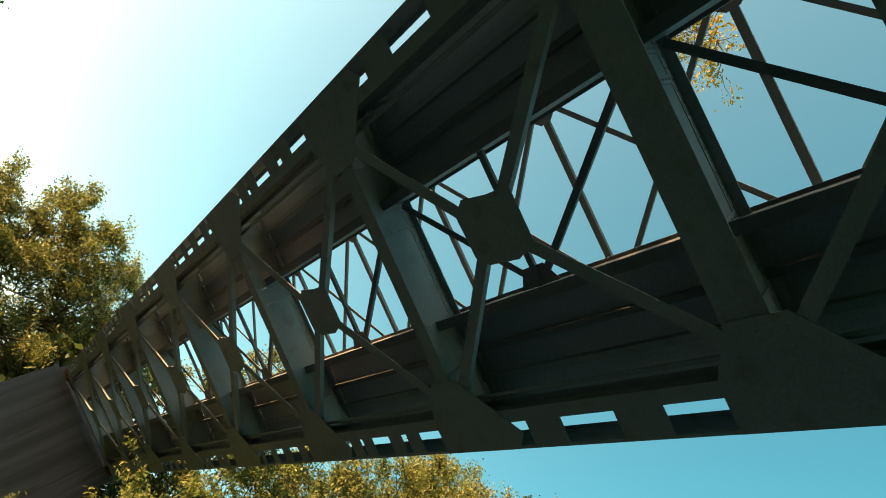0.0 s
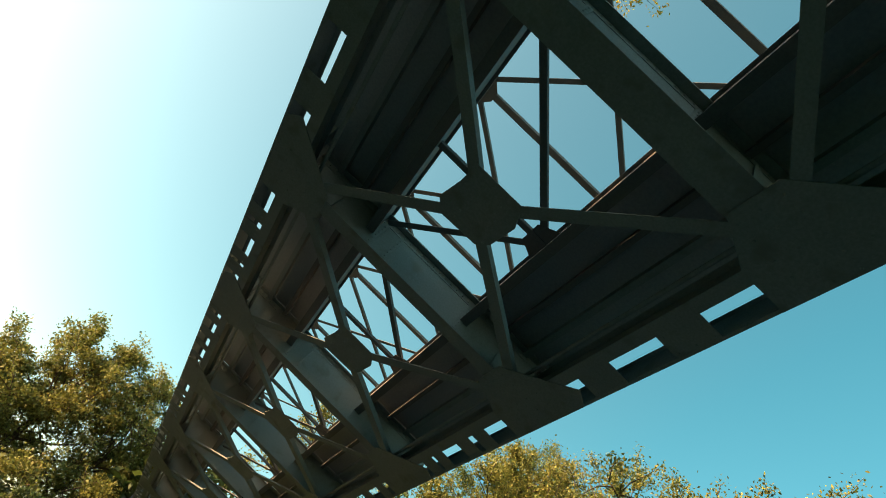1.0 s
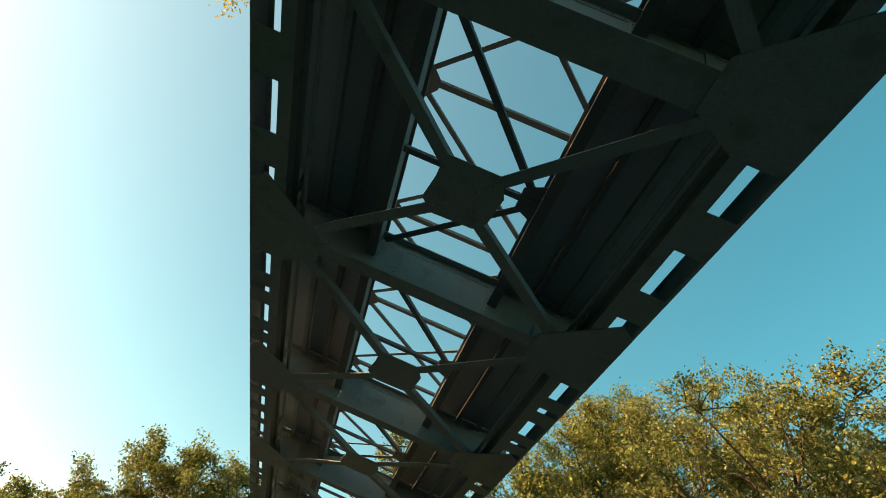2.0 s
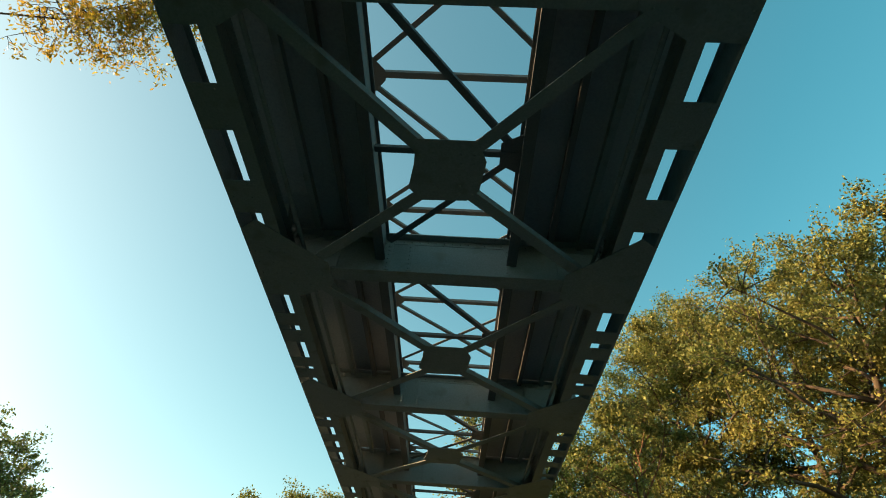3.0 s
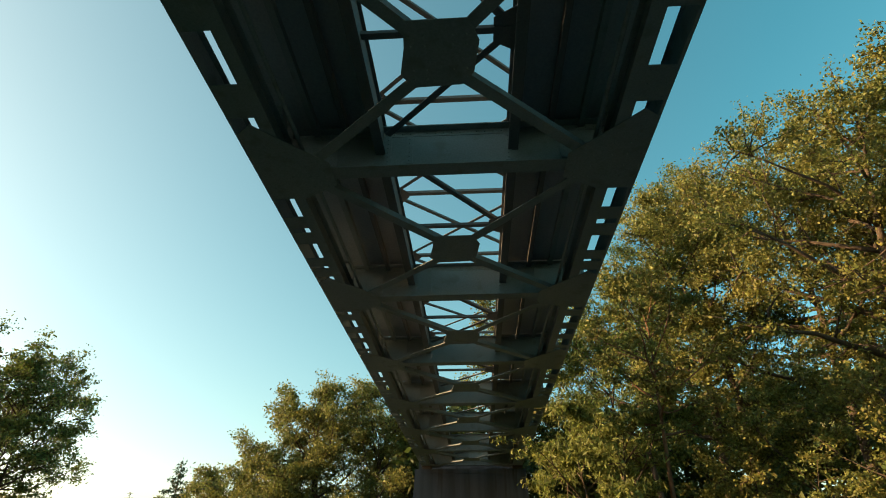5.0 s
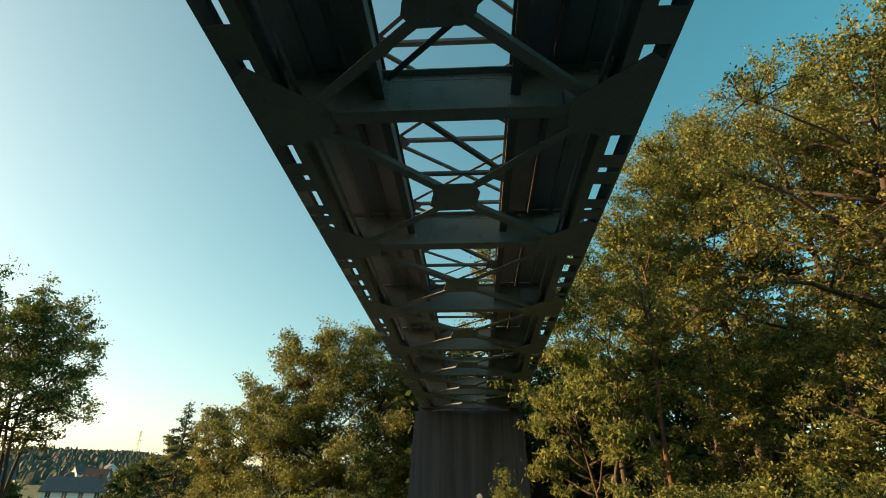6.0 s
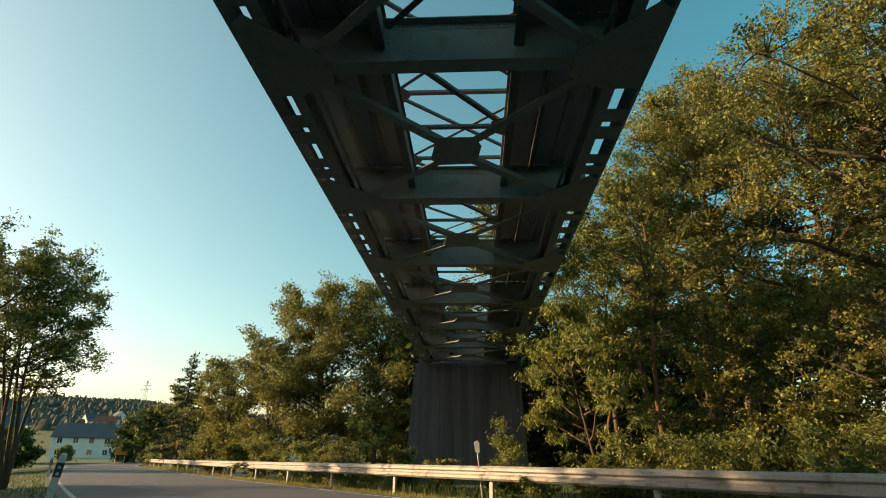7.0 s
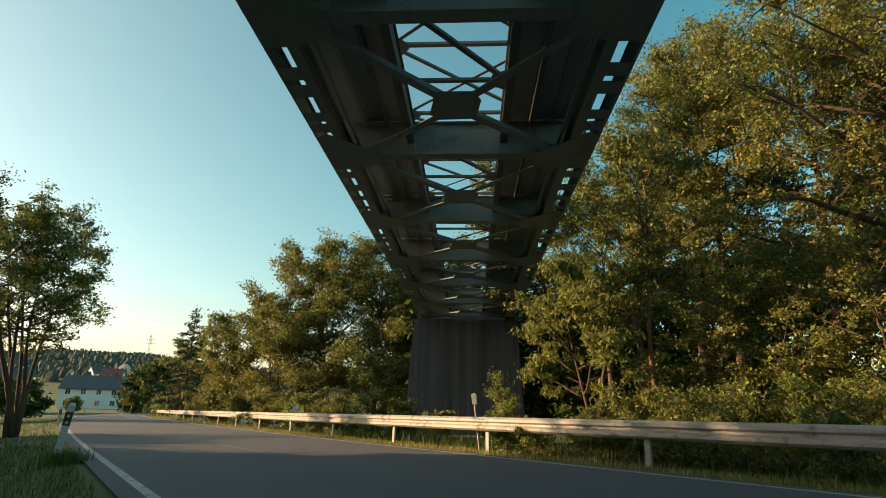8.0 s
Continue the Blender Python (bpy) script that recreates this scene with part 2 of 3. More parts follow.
def ground_z(x, y):
    """Height of the ground: flat by the road, a ditch behind the rail, hills far off."""
    d2 = ((ROAD_XY - (x, y)) ** 2).sum(1)
    i = int(d2.argmin())
    side = (x - ROAD_XY[i, 0]) * math.cos(radians(ROAD_A[i])) - (y - ROAD_XY[i, 1]) * math.sin(radians(ROAD_A[i]))
    away = abs(side) if d2[i] < 3600 else math.sqrt(d2[i])
    z = fall(x, y) - 0.03
    z -= 0.25 * min(max((away - 3.6) / 4.0, 0), 1)
    z += 0.12 * noise.noise((x * 0.15, y * 0.15, 0)) * min(max((away - 3.8) / 5, 0), 1)
    r, az = math.hypot(x, y), math.degrees(math.atan2(x, y))
    if r > 150:
        u = min((r - 150) / 650, 1.0)
        swell = 44 + 11 * noise.noise((az * 0.11, 3.1, 0)) + 10 * math.exp(-((az + 39) / 4.0) ** 2)
        z += u * u * (3 - 2 * u) * swell
        if r > 800:
            z += (r - 800) * 0.012
    return z


ground = Shape()
radii = [0.0] + [1.2 * 1.085 ** k for k in range(96)]
SPOKES = 180
for r in radii:
    for k in range(SPOKES):
        a = k * math.tau / SPOKES
        x, y = r * math.sin(a), r * math.cos(a)
        ground.v.append((x, y, ground_z(x, y)))
for i in range(len(radii) - 1):
    for k in range(SPOKES):
        ground.f.append((i * SPOKES + k, (i + 1) * SPOKES + k, (i + 1) * SPOKES + (k + 1) % SPOKES, i * SPOKES + (k + 1) % SPOKES))
stands("ground", ground, EARTH, "grassy ground reaching from the road verge to the hills", "ground", "structure", smooth=True)

stands("road", ribbon(-3.66, 3.45, 0.0), ASPHALT, "grey asphalt country road curving away", "road", "structure")
stands("edge_line_left", ribbon(-3.42, -3.30, 0.005), LINE, "worn white edge line on the road", "road marking", "structure")
stands("edge_line_right", ribbon(3.11, 3.23, 0.005), LINE, "worn white edge line on the road", "road marking", "structure")
for k in range(-6, 14):
    s0 = 11.2 + 12.0 * k
    if s0 < -55 or s0 > 150:
        continue
    dash = Shape()
    a, b = along(s0, -0.46, 0.005), along(s0 + 4.0, -0.46, 0.005)
    c, d = along(s0 + 4.0, -0.34, 0.005), along(s0, -0.34, 0.005)
    dash.poly([a, b, c, d], [(0, 3, 2, 1)])
    tagged(stands("centre_dash", dash, FADED, "faded white centre dash on the asphalt", "road marking", "structure"), group="centre dashes")

# ---------------------------------------------------------------- bridge
XC, ZB = -0.21, 5.73                   # middle line and underside
L, Y0 = 4.05, 5.66                     # panel length and one panel point
FIRST, LAST = -4, 6
ZT = 5.85                              # top chord above the underside


def panel_y(k):
    return Y0 + L * k


bridge = thing("truss_bridge", "dark green riveted steel truss railway bridge with open middle", "bridge", pose(XC, 0, ZB))
yA, yB = panel_y(FIRST) - 0.3, panel_y(LAST) + 0.3

# bottom chords: an outer and an inner channel, tied by plates
for s in (-1, 1):
    out = 0.03 if s < 0 else 0.0
    rim = 0.025 if s < 0 else 0.0
    outer = Shape().extrude([((x + out) * s, z) for x, z in ((2.617 + rim, 0.0), (2.66, 0.0), (2.66, 0.014), (2.652, 0.014), (2.652, 0.33), (2.575, 0.33), (2.575, 0.316), (2.617 + rim, 0.316))][::s], yA, yB)
    part("outer_chord", outer, STEEL, bridge)
    inner = Shape().extrude([((x + 0.045 * (s < 0)) * s, z) for x, z in ((2.13, 0.0), (2.30, 0.0), (2.30, 0.014), (2.223, 0.014), (2.223, 0.34), (2.275, 0.34), (2.275, 0.354), (2.13, 0.354), (2.13, 0.34), (2.207, 0.34), (2.207, 0.014), (2.13, 0.014))][::s], yA, yB)
    part("inner_chord", inner, STEEL, bridge)
    # a pipe that runs beside the chord
    part("pipe", Shape().tube([(1.98 * s, yA, 0.16), (1.98 * s, yB, 0.16)], [0.028, 0.028], 8), STEEL, bridge)

# tie plates across each chord, between the panel points; the farther panels have more of them
TIES_NEAR = ((1.13, 1.69), (2.405, 2.925))
TIES_MID = ((1.02, 1.34), (1.48, 1.82), (2.31, 2.60), (2.69, 3.0))
TIES_FAR = ((0.71, 1.02), (1.41, 1.75), (2.09, 2.35), (2.79, 2.95))
for k in range(FIRST, LAST):
    for s in (-1, 1):
        lo, hi = (2.345, 2.672) if s < 0 else (2.30, 2.617)
        for a, b in (TIES_NEAR if k < 0 else TIES_MID if k in (0, 2) else TIES_FAR):
            tie = Shape().box(*sorted((lo * s, hi * s)), panel_y(k) + a, panel_y(k) + b, 0.002, 0.016)
            tie.rivets([(x * s, panel_y(k) + y, 0.002) for x in (lo + 0.05, hi - 0.04) for y in (a + 0.06, (a + b) / 2, b - 0.06)], 2, 0.014, 0.009)
            part("tie_plate", tie, STEEL, bridge)

# panel points: gusset, cross girder, post
for k in range(FIRST, LAST + 1):
    y = panel_y(k)
    for s in (-1, 1):
        g = Shape()
        g.plate([(2.655 * s, y - 0.86), (2.655 * s, y + 0.52), (2.14 * s, y + 0.52), (1.62 * s, y + 0.24), (1.62 * s, y - 0.26), (2.02 * s, y - 0.62), (2.44 * s, y - 1.02)][::s], -0.014, -0.001)
        g.rivets([(x * s, y + dy, -0.014) for x in (1.75, 1.95, 2.2, 2.4, 2.6) for dy in (-0.42, -0.2, 0.02, 0.24) if not (x < 2 and dy < -0.3)], 2)
        part("gusset_plate", g, STEEL, bridge)
        p = Shape()
        p.box(*sorted((2.31 * s, 2.55 * s)), y - 0.012, y + 0.012, 0.02, ZT)
        for yy in (y - 0.13, y + 0.118):
            p.box(*sorted((2.27 * s, 2.58 * s)), yy, yy + 0.012, 0.02, ZT)
        part("post", p, STEEL, bridge)
    g = Shape()
    g.box(-2.2, 2.2, y - 0.006, y + 0.006, 0.03, 0.74)
    for z0 in (0.014, 0.74):
        g.box(-2.2, 2.2, y - 0.125, y + (0.28 if k == -1 and z0 < 0.5 else 0.125), z0, z0 + 0.016)
    for z0, z1, dy in ((0.03, 0.13, 0.014), (0.64, 0.74, 0.014)):
        g.box(-2.2, 2.2, y - dy, y + dy, z0, z1)
    for x in (-1.62, -0.86, -0.55, 0.86, 1.62):
        g.box(x - 0.045, x + 0.045, y - 0.022, y + 0.022, 0.13, 0.64)
    g.rivets([(-2.1 + 0.12 * n, y - 0.014, z) for n in range(36) for z in (0.08, 0.69)], 1)
    for x in (-0.86, -0.55, 0.86):
        g.rivets([(x, y - 0.022, 0.18 + 0.08 * n) for n in range(6)], 1)
    part("cross_girder", g, STEEL, bridge)

# lateral bracing under the deck: crossed angles with a plate in the middle
for k in range(FIRST, LAST):
    ya, yb = panel_y(k), panel_y(k + 1)
    ym = (ya + yb) / 2 + 0.13
    for s in (-1, 1):
        for near, y_end in ((True, ya + 0.12), (False, yb - 0.16)):
            b = Shape().angle((1.95 * s, y_end, -0.001), (0.16 * s, ym + (-0.20 if near else 0.20), -0.001), 0.15, 0.014, 1 if near else -1)
            part("lateral_brace", b, STEEL, bridge)
    pl = Shape().plate([(-0.34, ym - 0.47), (0.33, ym - 0.47), (0.44, ym - 0.20), (0.38, ym + 0.22), (0.24, ym + 0.38), (-0.30, ym + 0.40), (-0.45, ym + 0.22), (-0.37, ym - 0.14)], -0.012, -0.002)
    pl.rivets([(x, ym + y, -0.012) for x in (-0.3, -0.15, 0.15, 0.3) for y in (-0.28, -0.16, 0.16, 0.28)], 2)
    part("middle_plate", pl, STEEL, bridge)

# stringers, their bracing and the deck plates
for s in (-1, 1):
    seat = 0.945 if s < 0 else 0.90
    st = Shape().extrude([((seat + x) * s, z) for x, z in ((-0.05, 0.316), (0.09, 0.316), (0.09, 0.33), (0.006, 0.33), (0.006, 0.78), (0.09, 0.78), (0.09, 0.794), (-0.05, 0.794), (-0.05, 0.78), (-0.006, 0.78), (-0.006, 0.33), (-0.05, 0.33))][::s], yA, yB)
    part("stringer", st, SHADE_STEEL, bridge)
    rail = Shape().box(*sorted((1.44 * s, 1.52 * s)), yA, yB, 0.68, 0.80)
    part("deck_joist", rail, SHADE_STEEL, bridge)
    for k in range(FIRST, LAST):
        for n in range(3):
            y = panel_y(k) + n * L / 3
            lap = -0.004 if (n == 1 and (k + s) % 3 == 0) else 0.03
            part("deck_plate", Shape().box(*sorted(((0.905 if s < 0 else 0.86) * s, 2.47 * s)), y + 0.004, y + L / 3 + lap, 0.822 + 0.012 * n, 0.832 + 0.012 * n), DECK, bridge)
    for x in (1.88,):
        part("deck_rib", Shape().extrude([(v * s, z) for v, z in ((x, 0.70), (x + 0.09, 0.70), (x + 0.09, 0.71), (x + 0.01, 0.71), (x + 0.01, 0.815), (x, 0.815))][::s], yA, yB), STEEL, bridge)
for k in range(FIRST, LAST):
    ya, yb = panel_y(k), panel_y(k + 1)
    ya, yb, ym = ya + 0.2, yb + 0.2, (ya + yb) / 2 + 0.26
    part("stringer_strut", Shape().angle((-0.935, ym, 0.58), (0.89, ym, 0.58), 0.085, 0.012), SHADE_STEEL, bridge)
    part("stringer_brace", Shape().angle((-0.87, ya + 0.1, 0.60), (0.80, ym - 0.06, 0.60), 0.09, 0.012), SHADE_STEEL, bridge)
    part("stringer_brace", Shape().angle((0.80, ym + 0.06, 0.60), (-0.87, yb - 0.3, 0.60), 0.09, 0.012), SHADE_STEEL, bridge)
    part("brace_plate", Shape().plate([(0.88, ym - 0.30), (0.88, ym + 0.30), (0.62, ym + 0.16), (0.62, ym - 0.16)], 0.592, 0.60), SHADE_STEEL, bridge)

# upper works: top chords, web diagonals, struts and crossed bracing
for s in (-1, 1):
    t = Shape()
    for x in (2.26, 2.56):
        t.box(*sorted((x * s, (x + 0.016) * s)), yA, yB, ZT, ZT + 0.32)
    t.box(*sorted((2.20 * s, 2.64 * s)), yA, yB, ZT + 0.32, ZT + 0.334)
    part("top_chord", t, STEEL, bridge)
    for k in range(FIRST, LAST):
        up = k % 2 == 0
        a, b = (panel_y(k), panel_y(k + 1)) if up else (panel_y(k + 1), panel_y(k))
        part("web_diagonal", Shape().bar((2.42 * s, a, 0.3), (2.42 * s, b, ZT + 0.1), 0.22, 0.16, (-0.5, -0.5), (1, 0, 0)), STEEL, bridge)
for k in range(FIRST, LAST + 1):
    y = panel_y(k) + 0.20
    part("upper_strut", Shape().angle((-2.3, y, ZT + 0.1), (2.3, y, ZT + 0.1), 0.15, 0.014), SHADE_STEEL, bridge)
    for s in (-1, 1):
        part("corner_plate", Shape().plate([(2.26 * s, y - 0.5), (2.26 * s, y + 0.5), (1.98 * s, y + 0.42), (1.72 * s, y + 0.12), (1.72 * s, y - 0.12), (1.98 * s, y - 0.42)][::s], ZT + 0.086, ZT + 0.096), SHADE_STEEL, bridge)
    if k < LAST:
        for s in (-1, 1):
            z = ZT + 0.1 + (0.02 if s > 0 else 0)
            part("upper_brace", Shape().angle((-2.1 * s, y + 0.2, z), (2.1 * s, y + L - 0.2, z), 0.115, 0.014), SHADE_STEEL, bridge)

# ---------------------------------------------------------------- piers
def pier(y_face, depth, name):
    root = thing(name, "tall grey weathered concrete bridge pier", "pier")
    body = Shape()
    top, bot = ZB - 0.42, -1.6
    xs = {bot: (-3.62, 2.98), top: (-3.20, 2.58)}
    body.poly([(xs[z][i], y_face + j * depth + (-0.12 if z == bot and j == 0 else 0), z) for z in (bot, top) for j in (0, 1) for i in (0, 1)],
              [(0, 2, 3, 1), (4, 5, 7, 6), (0, 1, 5, 4), (2, 6, 7, 3), (0, 4, 6, 2), (1, 3, 7, 5)])
    part("shaft", body, CONCRETE, root)
    part("cap", Shape().box(-3.21, 2.59, y_face - 0.01, y_face + depth + 0.01, top + 0.002, top + 0.22), CONCRETE, root)
    # added wall that blocks the bright sky between the bearings
    part("gap_block", Shape().box(-3.18, 2.56, y_face + depth - 0.5, y_face + depth - 0.1, top + 0.222, ZB + 0.9), CONCRETE, root)
    for s in (-1, 1):
        part("bearing", Shape().box(XC + 2.4 * s - 0.25, XC + 2.4 * s + 0.25, y_face + 0.15, y_face + 0.75, top + 0.222, ZB - 0.016), RUST, root)
    return root


pier(panel_y(LAST) - 0.35, 2.4, "bridge_pier")
pier(panel_y(FIRST) - 1.9, 2.2, "bridge_pier")

# ---------------------------------------------------------------- plants
def leaf_mesh(name, centres, size, mat, seed, droop=0.0, slim=0.55):
    """Many small leaves: a folded lozenge at each centre, turned at random."""
    rng = np.random.default_rng(seed)
    n = len(centres)
    nrm = rng.normal(size=(n, 3)) + (0, 0, 0.7)
    nrm /= np.linalg.norm(nrm, axis=1, keepdims=True)
    a = np.cross(nrm, rng.normal(size=(n, 3)))
    a /= np.linalg.norm(a, axis=1, keepdims=True) + 1e-9
    a[:, 2] -= droop
    a /= np.linalg.norm(a, axis=1, keepdims=True) + 1e-9
    b = np.cross(nrm, a)
    s = size * rng.uniform(0.6, 1.35, (n, 1))
    verts = np.stack([centres - a * s * 0.5, centres + b * s * 0.5 * slim, centres + a * s * 0.5, centres - b * s * 0.5 * slim], 1).reshape(-1, 3)
    me = bpy.data.meshes.new(name)
    me.vertices.add(4 * n)
    me.vertices.foreach_set("co", verts.astype(np.float32).ravel())
    me.loops.add(4 * n)
    me.loops.foreach_set("vertex_index", np.arange(4 * n, dtype=np.int32))
    me.polygons.add(n)
    me.polygons.foreach_set("loop_start", np.arange(0, 4 * n, 4, dtype=np.int32))
    me.materials.append(mat)
    me.update(calc_edges=True)
    return me


def wander(rng, p, d, length, steps, bend, lift):
    """A crooked line from p along d."""
    p, d, out = np.array(p, float), np.array(d, float), [np.array(p, float)]
    for _ in range(steps):
        d = d + rng.normal(size=3) * bend + (0, 0, lift)
        d /= np.linalg.norm(d)
        p = p + d * length / steps
        out.append(p)
    return out


def tree(name, label, x, y, height, radius, seed, leaves=20000, leaf=0.16, mat=LEAF, bark=BARK, start=0.3, trunks=1, girth=0.17, lean=(0, 0), fan=0.16,
         spread=0.42, limbs=26, droop=0.0, slim=0.55, squash=0.6, puff=0.34, category="tree", base=None, group=""):
    rng = np.random.default_rng(seed)
    z0 = ground_z(x, y) - 0.15 if base is None else base
    root = thing(name, label, category, pose(x, y, z0), group)
    wood, sprays = Shape(), []
    for t in range(trunks):
        out = rng.normal(size=2) * (fan if trunks > 1 else 0.03)
        top = height * (1 if t == 0 else rng.uniform(0.7, 0.95))
        line = wander(rng, (0.12 * t * out[0] * 4, 0.12 * t * out[1] * 4, 0), (out[0] + lean[0], out[1] + lean[1], 1), top * 0.84, 9, 0.05, 0.05)
        g = girth * (1 if t == 0 else 0.75)
        wood.tube(line, [g * (1.25 if i == 0 else 1) * (1 - 0.9 * i / 9) for i in range(10)], 8)
        for n in range(limbs // trunks):
            f = start + (0.97 - start) * (n + rng.uniform(0, 1)) / (limbs // trunks)
            i = min(int(f * 9), 8)
            p = line[i] + (line[i + 1] - line[i]) * (f * 9 - i)
            az = n * 2.4 + rng.uniform(-0.6, 0.6) + t * 2.1
            u = (f - start) / (1 - start)
            reach = radius * 0.84 * math.sqrt(max(0.08, 1 - ((u - 0.40) / 0.64) ** 2)) * rng.uniform(0.82, 1.12) * (0.85 if trunks > 1 else 1)
            reach = max(reach, 0.30 * radius)
            rise = 0.2 + 0.9 * u
            limb = wander(rng, p, (math.cos(az), math.sin(az), rise), reach * 1.1, 5, 0.14, 0.06)
            lg = g * (1 - 0.85 * f) * 0.62 + 0.008
            wood.tube(limb, [lg * (1 - 0.8 * j / 5) for j in range(6)], 5)
            for m in range(8 if leaves >= 26000 else 5):
                j = rng.uniform(1.0, 5)
                q = limb[min(int(j), 4)] + (limb[min(int(j), 4) + 1] - limb[min(int(j), 4)]) * (j - int(j) if j < 5 else 1)
                d = rng.normal(size=3) * (1, 1, 0.6) + (math.cos(az), math.sin(az), 0.35)
                twig = wander(rng, q, d / np.linalg.norm(d), reach * rng.uniform(0.22, 0.46), 3, 0.25, 0.0)
                wood.tube(twig, [0.35 * lg + 0.004, 0.25 * lg + 0.004, 0.15 * lg + 0.003, 0.003], 3)
                full = rng.gamma(1.1, 1.0) + 0.1
                sprays += [(twig[1], twig[2], full), (twig[2], twig[3], full * 1.3)]
            sprays.append((limb[4], limb[5], 1.5))
    part("trunk", wood, bark, root, smooth=True)
    # leaves grow in flat sprays along the twigs; some sprays are full, some thin
    a, b = np.array([v[0] for v in sprays]), np.array([v[1] for v in sprays])
    weight = np.array([v[2] for v in sprays])
    pick = rng.choice(len(sprays), leaves, p=weight / weight.sum())
    wide = (rng.uniform(0.6, 1.3, len(sprays)) * (weight / weight.mean()) ** 0.35)[pick, None]
    centres = a[pick] + (b - a)[pick] * rng.uniform(-0.1, 1.15, (leaves, 1)) + rng.normal(size=(leaves, 3)) * wide * spread * puff * (1, 1, squash)
    centres[:, 2] = np.maximum(centres[:, 2], 0.1)
    part("crown", leaf_mesh("crown", centres, leaf, mat, seed + 1, droop, slim), mat, root)
    return root


def polar(az, d):
    return d * math.sin(radians(az)), d * math.cos(radians(az))


def place_tree(name, label, az, d, *args, **more):
    return tree(name, label, *polar(az, d), *args, **more)


# big trees beyond the rail
W = "tall roadside tree with thinning green and golden leaves"
place_tree("tree", W, 22.8, 19.5, 16.3, 3.5, 11, 56000, 0.10, GOLD, start=0.34, girth=0.19, limbs=34, spread=0.42, puff=0.40)
place_tree("tree", W, 26.4, 20.5, 17.6, 3.8, 12, 52000, 0.10, LEAF, start=0.42, girth=0.2, limbs=30, spread=0.42, puff=0.40)
place_tree("tree", W, 33.0, 18.5, 17.8, 4.2, 13, 58000, 0.10, GOLD, start=0.44, girth=0.18, limbs=34, spread=0.44, puff=0.40)
place_tree("tree", W, 38.0, 17.0, 14.4, 4.6, 14, 50000, 0.10, GOLD, start=0.36, girth=0.25, limbs=32, spread=0.45, puff=0.40)
place_tree("tree", W, 46.5, 17.0, 12.2, 4.7, 15, 54000, 0.10, GOLD, start=0.3, girth=0.2, limbs=34, spread=0.45, puff=0.40)
place_tree("tree", W, 58, 17, 14.9, 5.0, 16, 32000, 0.11, GOLD, start=0.3, girth=0.18, limbs=34, spread=0.45, puff=0.40)
place_tree("tree", W, 18.6, 27, 17.0, 4.4, 21, 26000, 0.13, LEAF, start=0.4, girth=0.19, limbs=28, spread=0.5, puff=0.40)
place_tree("tree", W, 42, 26, 15.5, 5.0, 22, 12000, 0.15, LEAF, start=0.4, girth=0.24, limbs=28, spread=0.5, puff=0.40)
place_tree("tree", W, 52, 25, 17.0, 5.4, 23, 11000, 0.15, LEAF, start=0.4, girth=0.2, limbs=28, spread=0.55, puff=0.40)
place_tree("tree", "slender leaning tree, its bark coloured as if reddened by low sun", 18.9, 14.2, 9.0, 2.2, 17, 9000, 0.10, GOLD, SUNLIT_BARK, start=0.55, girth=0.085, lean=(-0.06, 0.02), limbs=18, spread=0.35)
place_tree("ash_tree", "young ash with long drooping bright green leaves", 13.0, 14.4, 5.2, 2.7, 18, 20000, 0.15, OLIVE, BARK, start=0.36, trunks=2, girth=0.09, limbs=22, spread=0.30, droop=0.7, slim=0.28)
place_tree("tree", W, 14.5, 28, 15.0, 4.4, 19, 30000, 0.15, LEAF, start=0.42, girth=0.17, limbs=30, spread=0.55)
place_tree("tree", W, 10.5, 35, 12.0, 4.4, 20, 18000, 0.2, DARKLEAF, start=0.3, girth=0.17, limbs=26, spread=0.6)
for n, (az, d, hh, rr, mat) in enumerate(((24.5, 14.5, 4.6, 1.9, 0), (30.5, 15.0, 5.2, 2.3, 1), (37, 14.2, 5.4, 2.4, 0), (44, 14.5, 5.0, 2.4, 1))):
    place_tree("sapling", "young tree with spreading olive and golden sprays", az, d, hh, rr, 90 + n, 12000, 0.08, (GOLD, OLIVE)[mat], start=0.3, girth=0.05, limbs=22, spread=0.32, squash=0.45, group="saplings")
place_tree("tree", "tall golden tree rising beyond the bridge pier", 4.0, 35, 21.5, 4.6, 24, 26000, 0.17, GOLD, start=0.45, girth=0.2, limbs=30, spread=0.5, puff=0.4)
# wood behind the pier; -3.2 and -5.5 are unseen, added to block sun
for n, (az, d, hh, rr) in enumerate(((8, 42, 9, 4.5), (13, 36, 9, 4.5), (18, 44, 11, 5.5), (28, 42, 13, 6), (39, 40, 13, 6), (51, 38, 14, 6), (1, 50, 9, 5), (62, 30, 13, 6), (-3.2, 36.2, 11, 4.6), (-5.5, 45, 11, 5), (6.5, 47, 12, 5.5), (12, 49, 13, 6), (22, 39, 11, 5.5), (33, 41, 12, 6), (45, 41, 13, 6))):
    place_tree("tree", "dark green woodland tree behind the bridge pier", az, d, hh, rr, 30 + n, 5500, 0.56, DARKLEAF, start=0.06, girth=0.2, limbs=26, spread=0.85, puff=0.6, group="woodland trees")
# trees left of the pier, beyond the road
V = "rounded roadside tree with golden green leaves"
place_tree("tree", V, -14.6, 38, 14.0, 6.0, 51, 56000, 0.17, GOLD, start=0.12, trunks=2, girth=0.2, limbs=40, spread=0.62, puff=0.46)
place_tree("tree", V, -10.0, 37, 13.9, 5.6, 52, 44000, 0.17, GOLD, start=0.1, girth=0.18, limbs=34, spread=0.62, puff=0.46)
place_tree("tree", V, -5.5, 38, 13.0, 5.0, 53, 30000, 0.18, GOLD, start=0.1, girth=0.18, limbs=30, spread=0.65, puff=0.46)
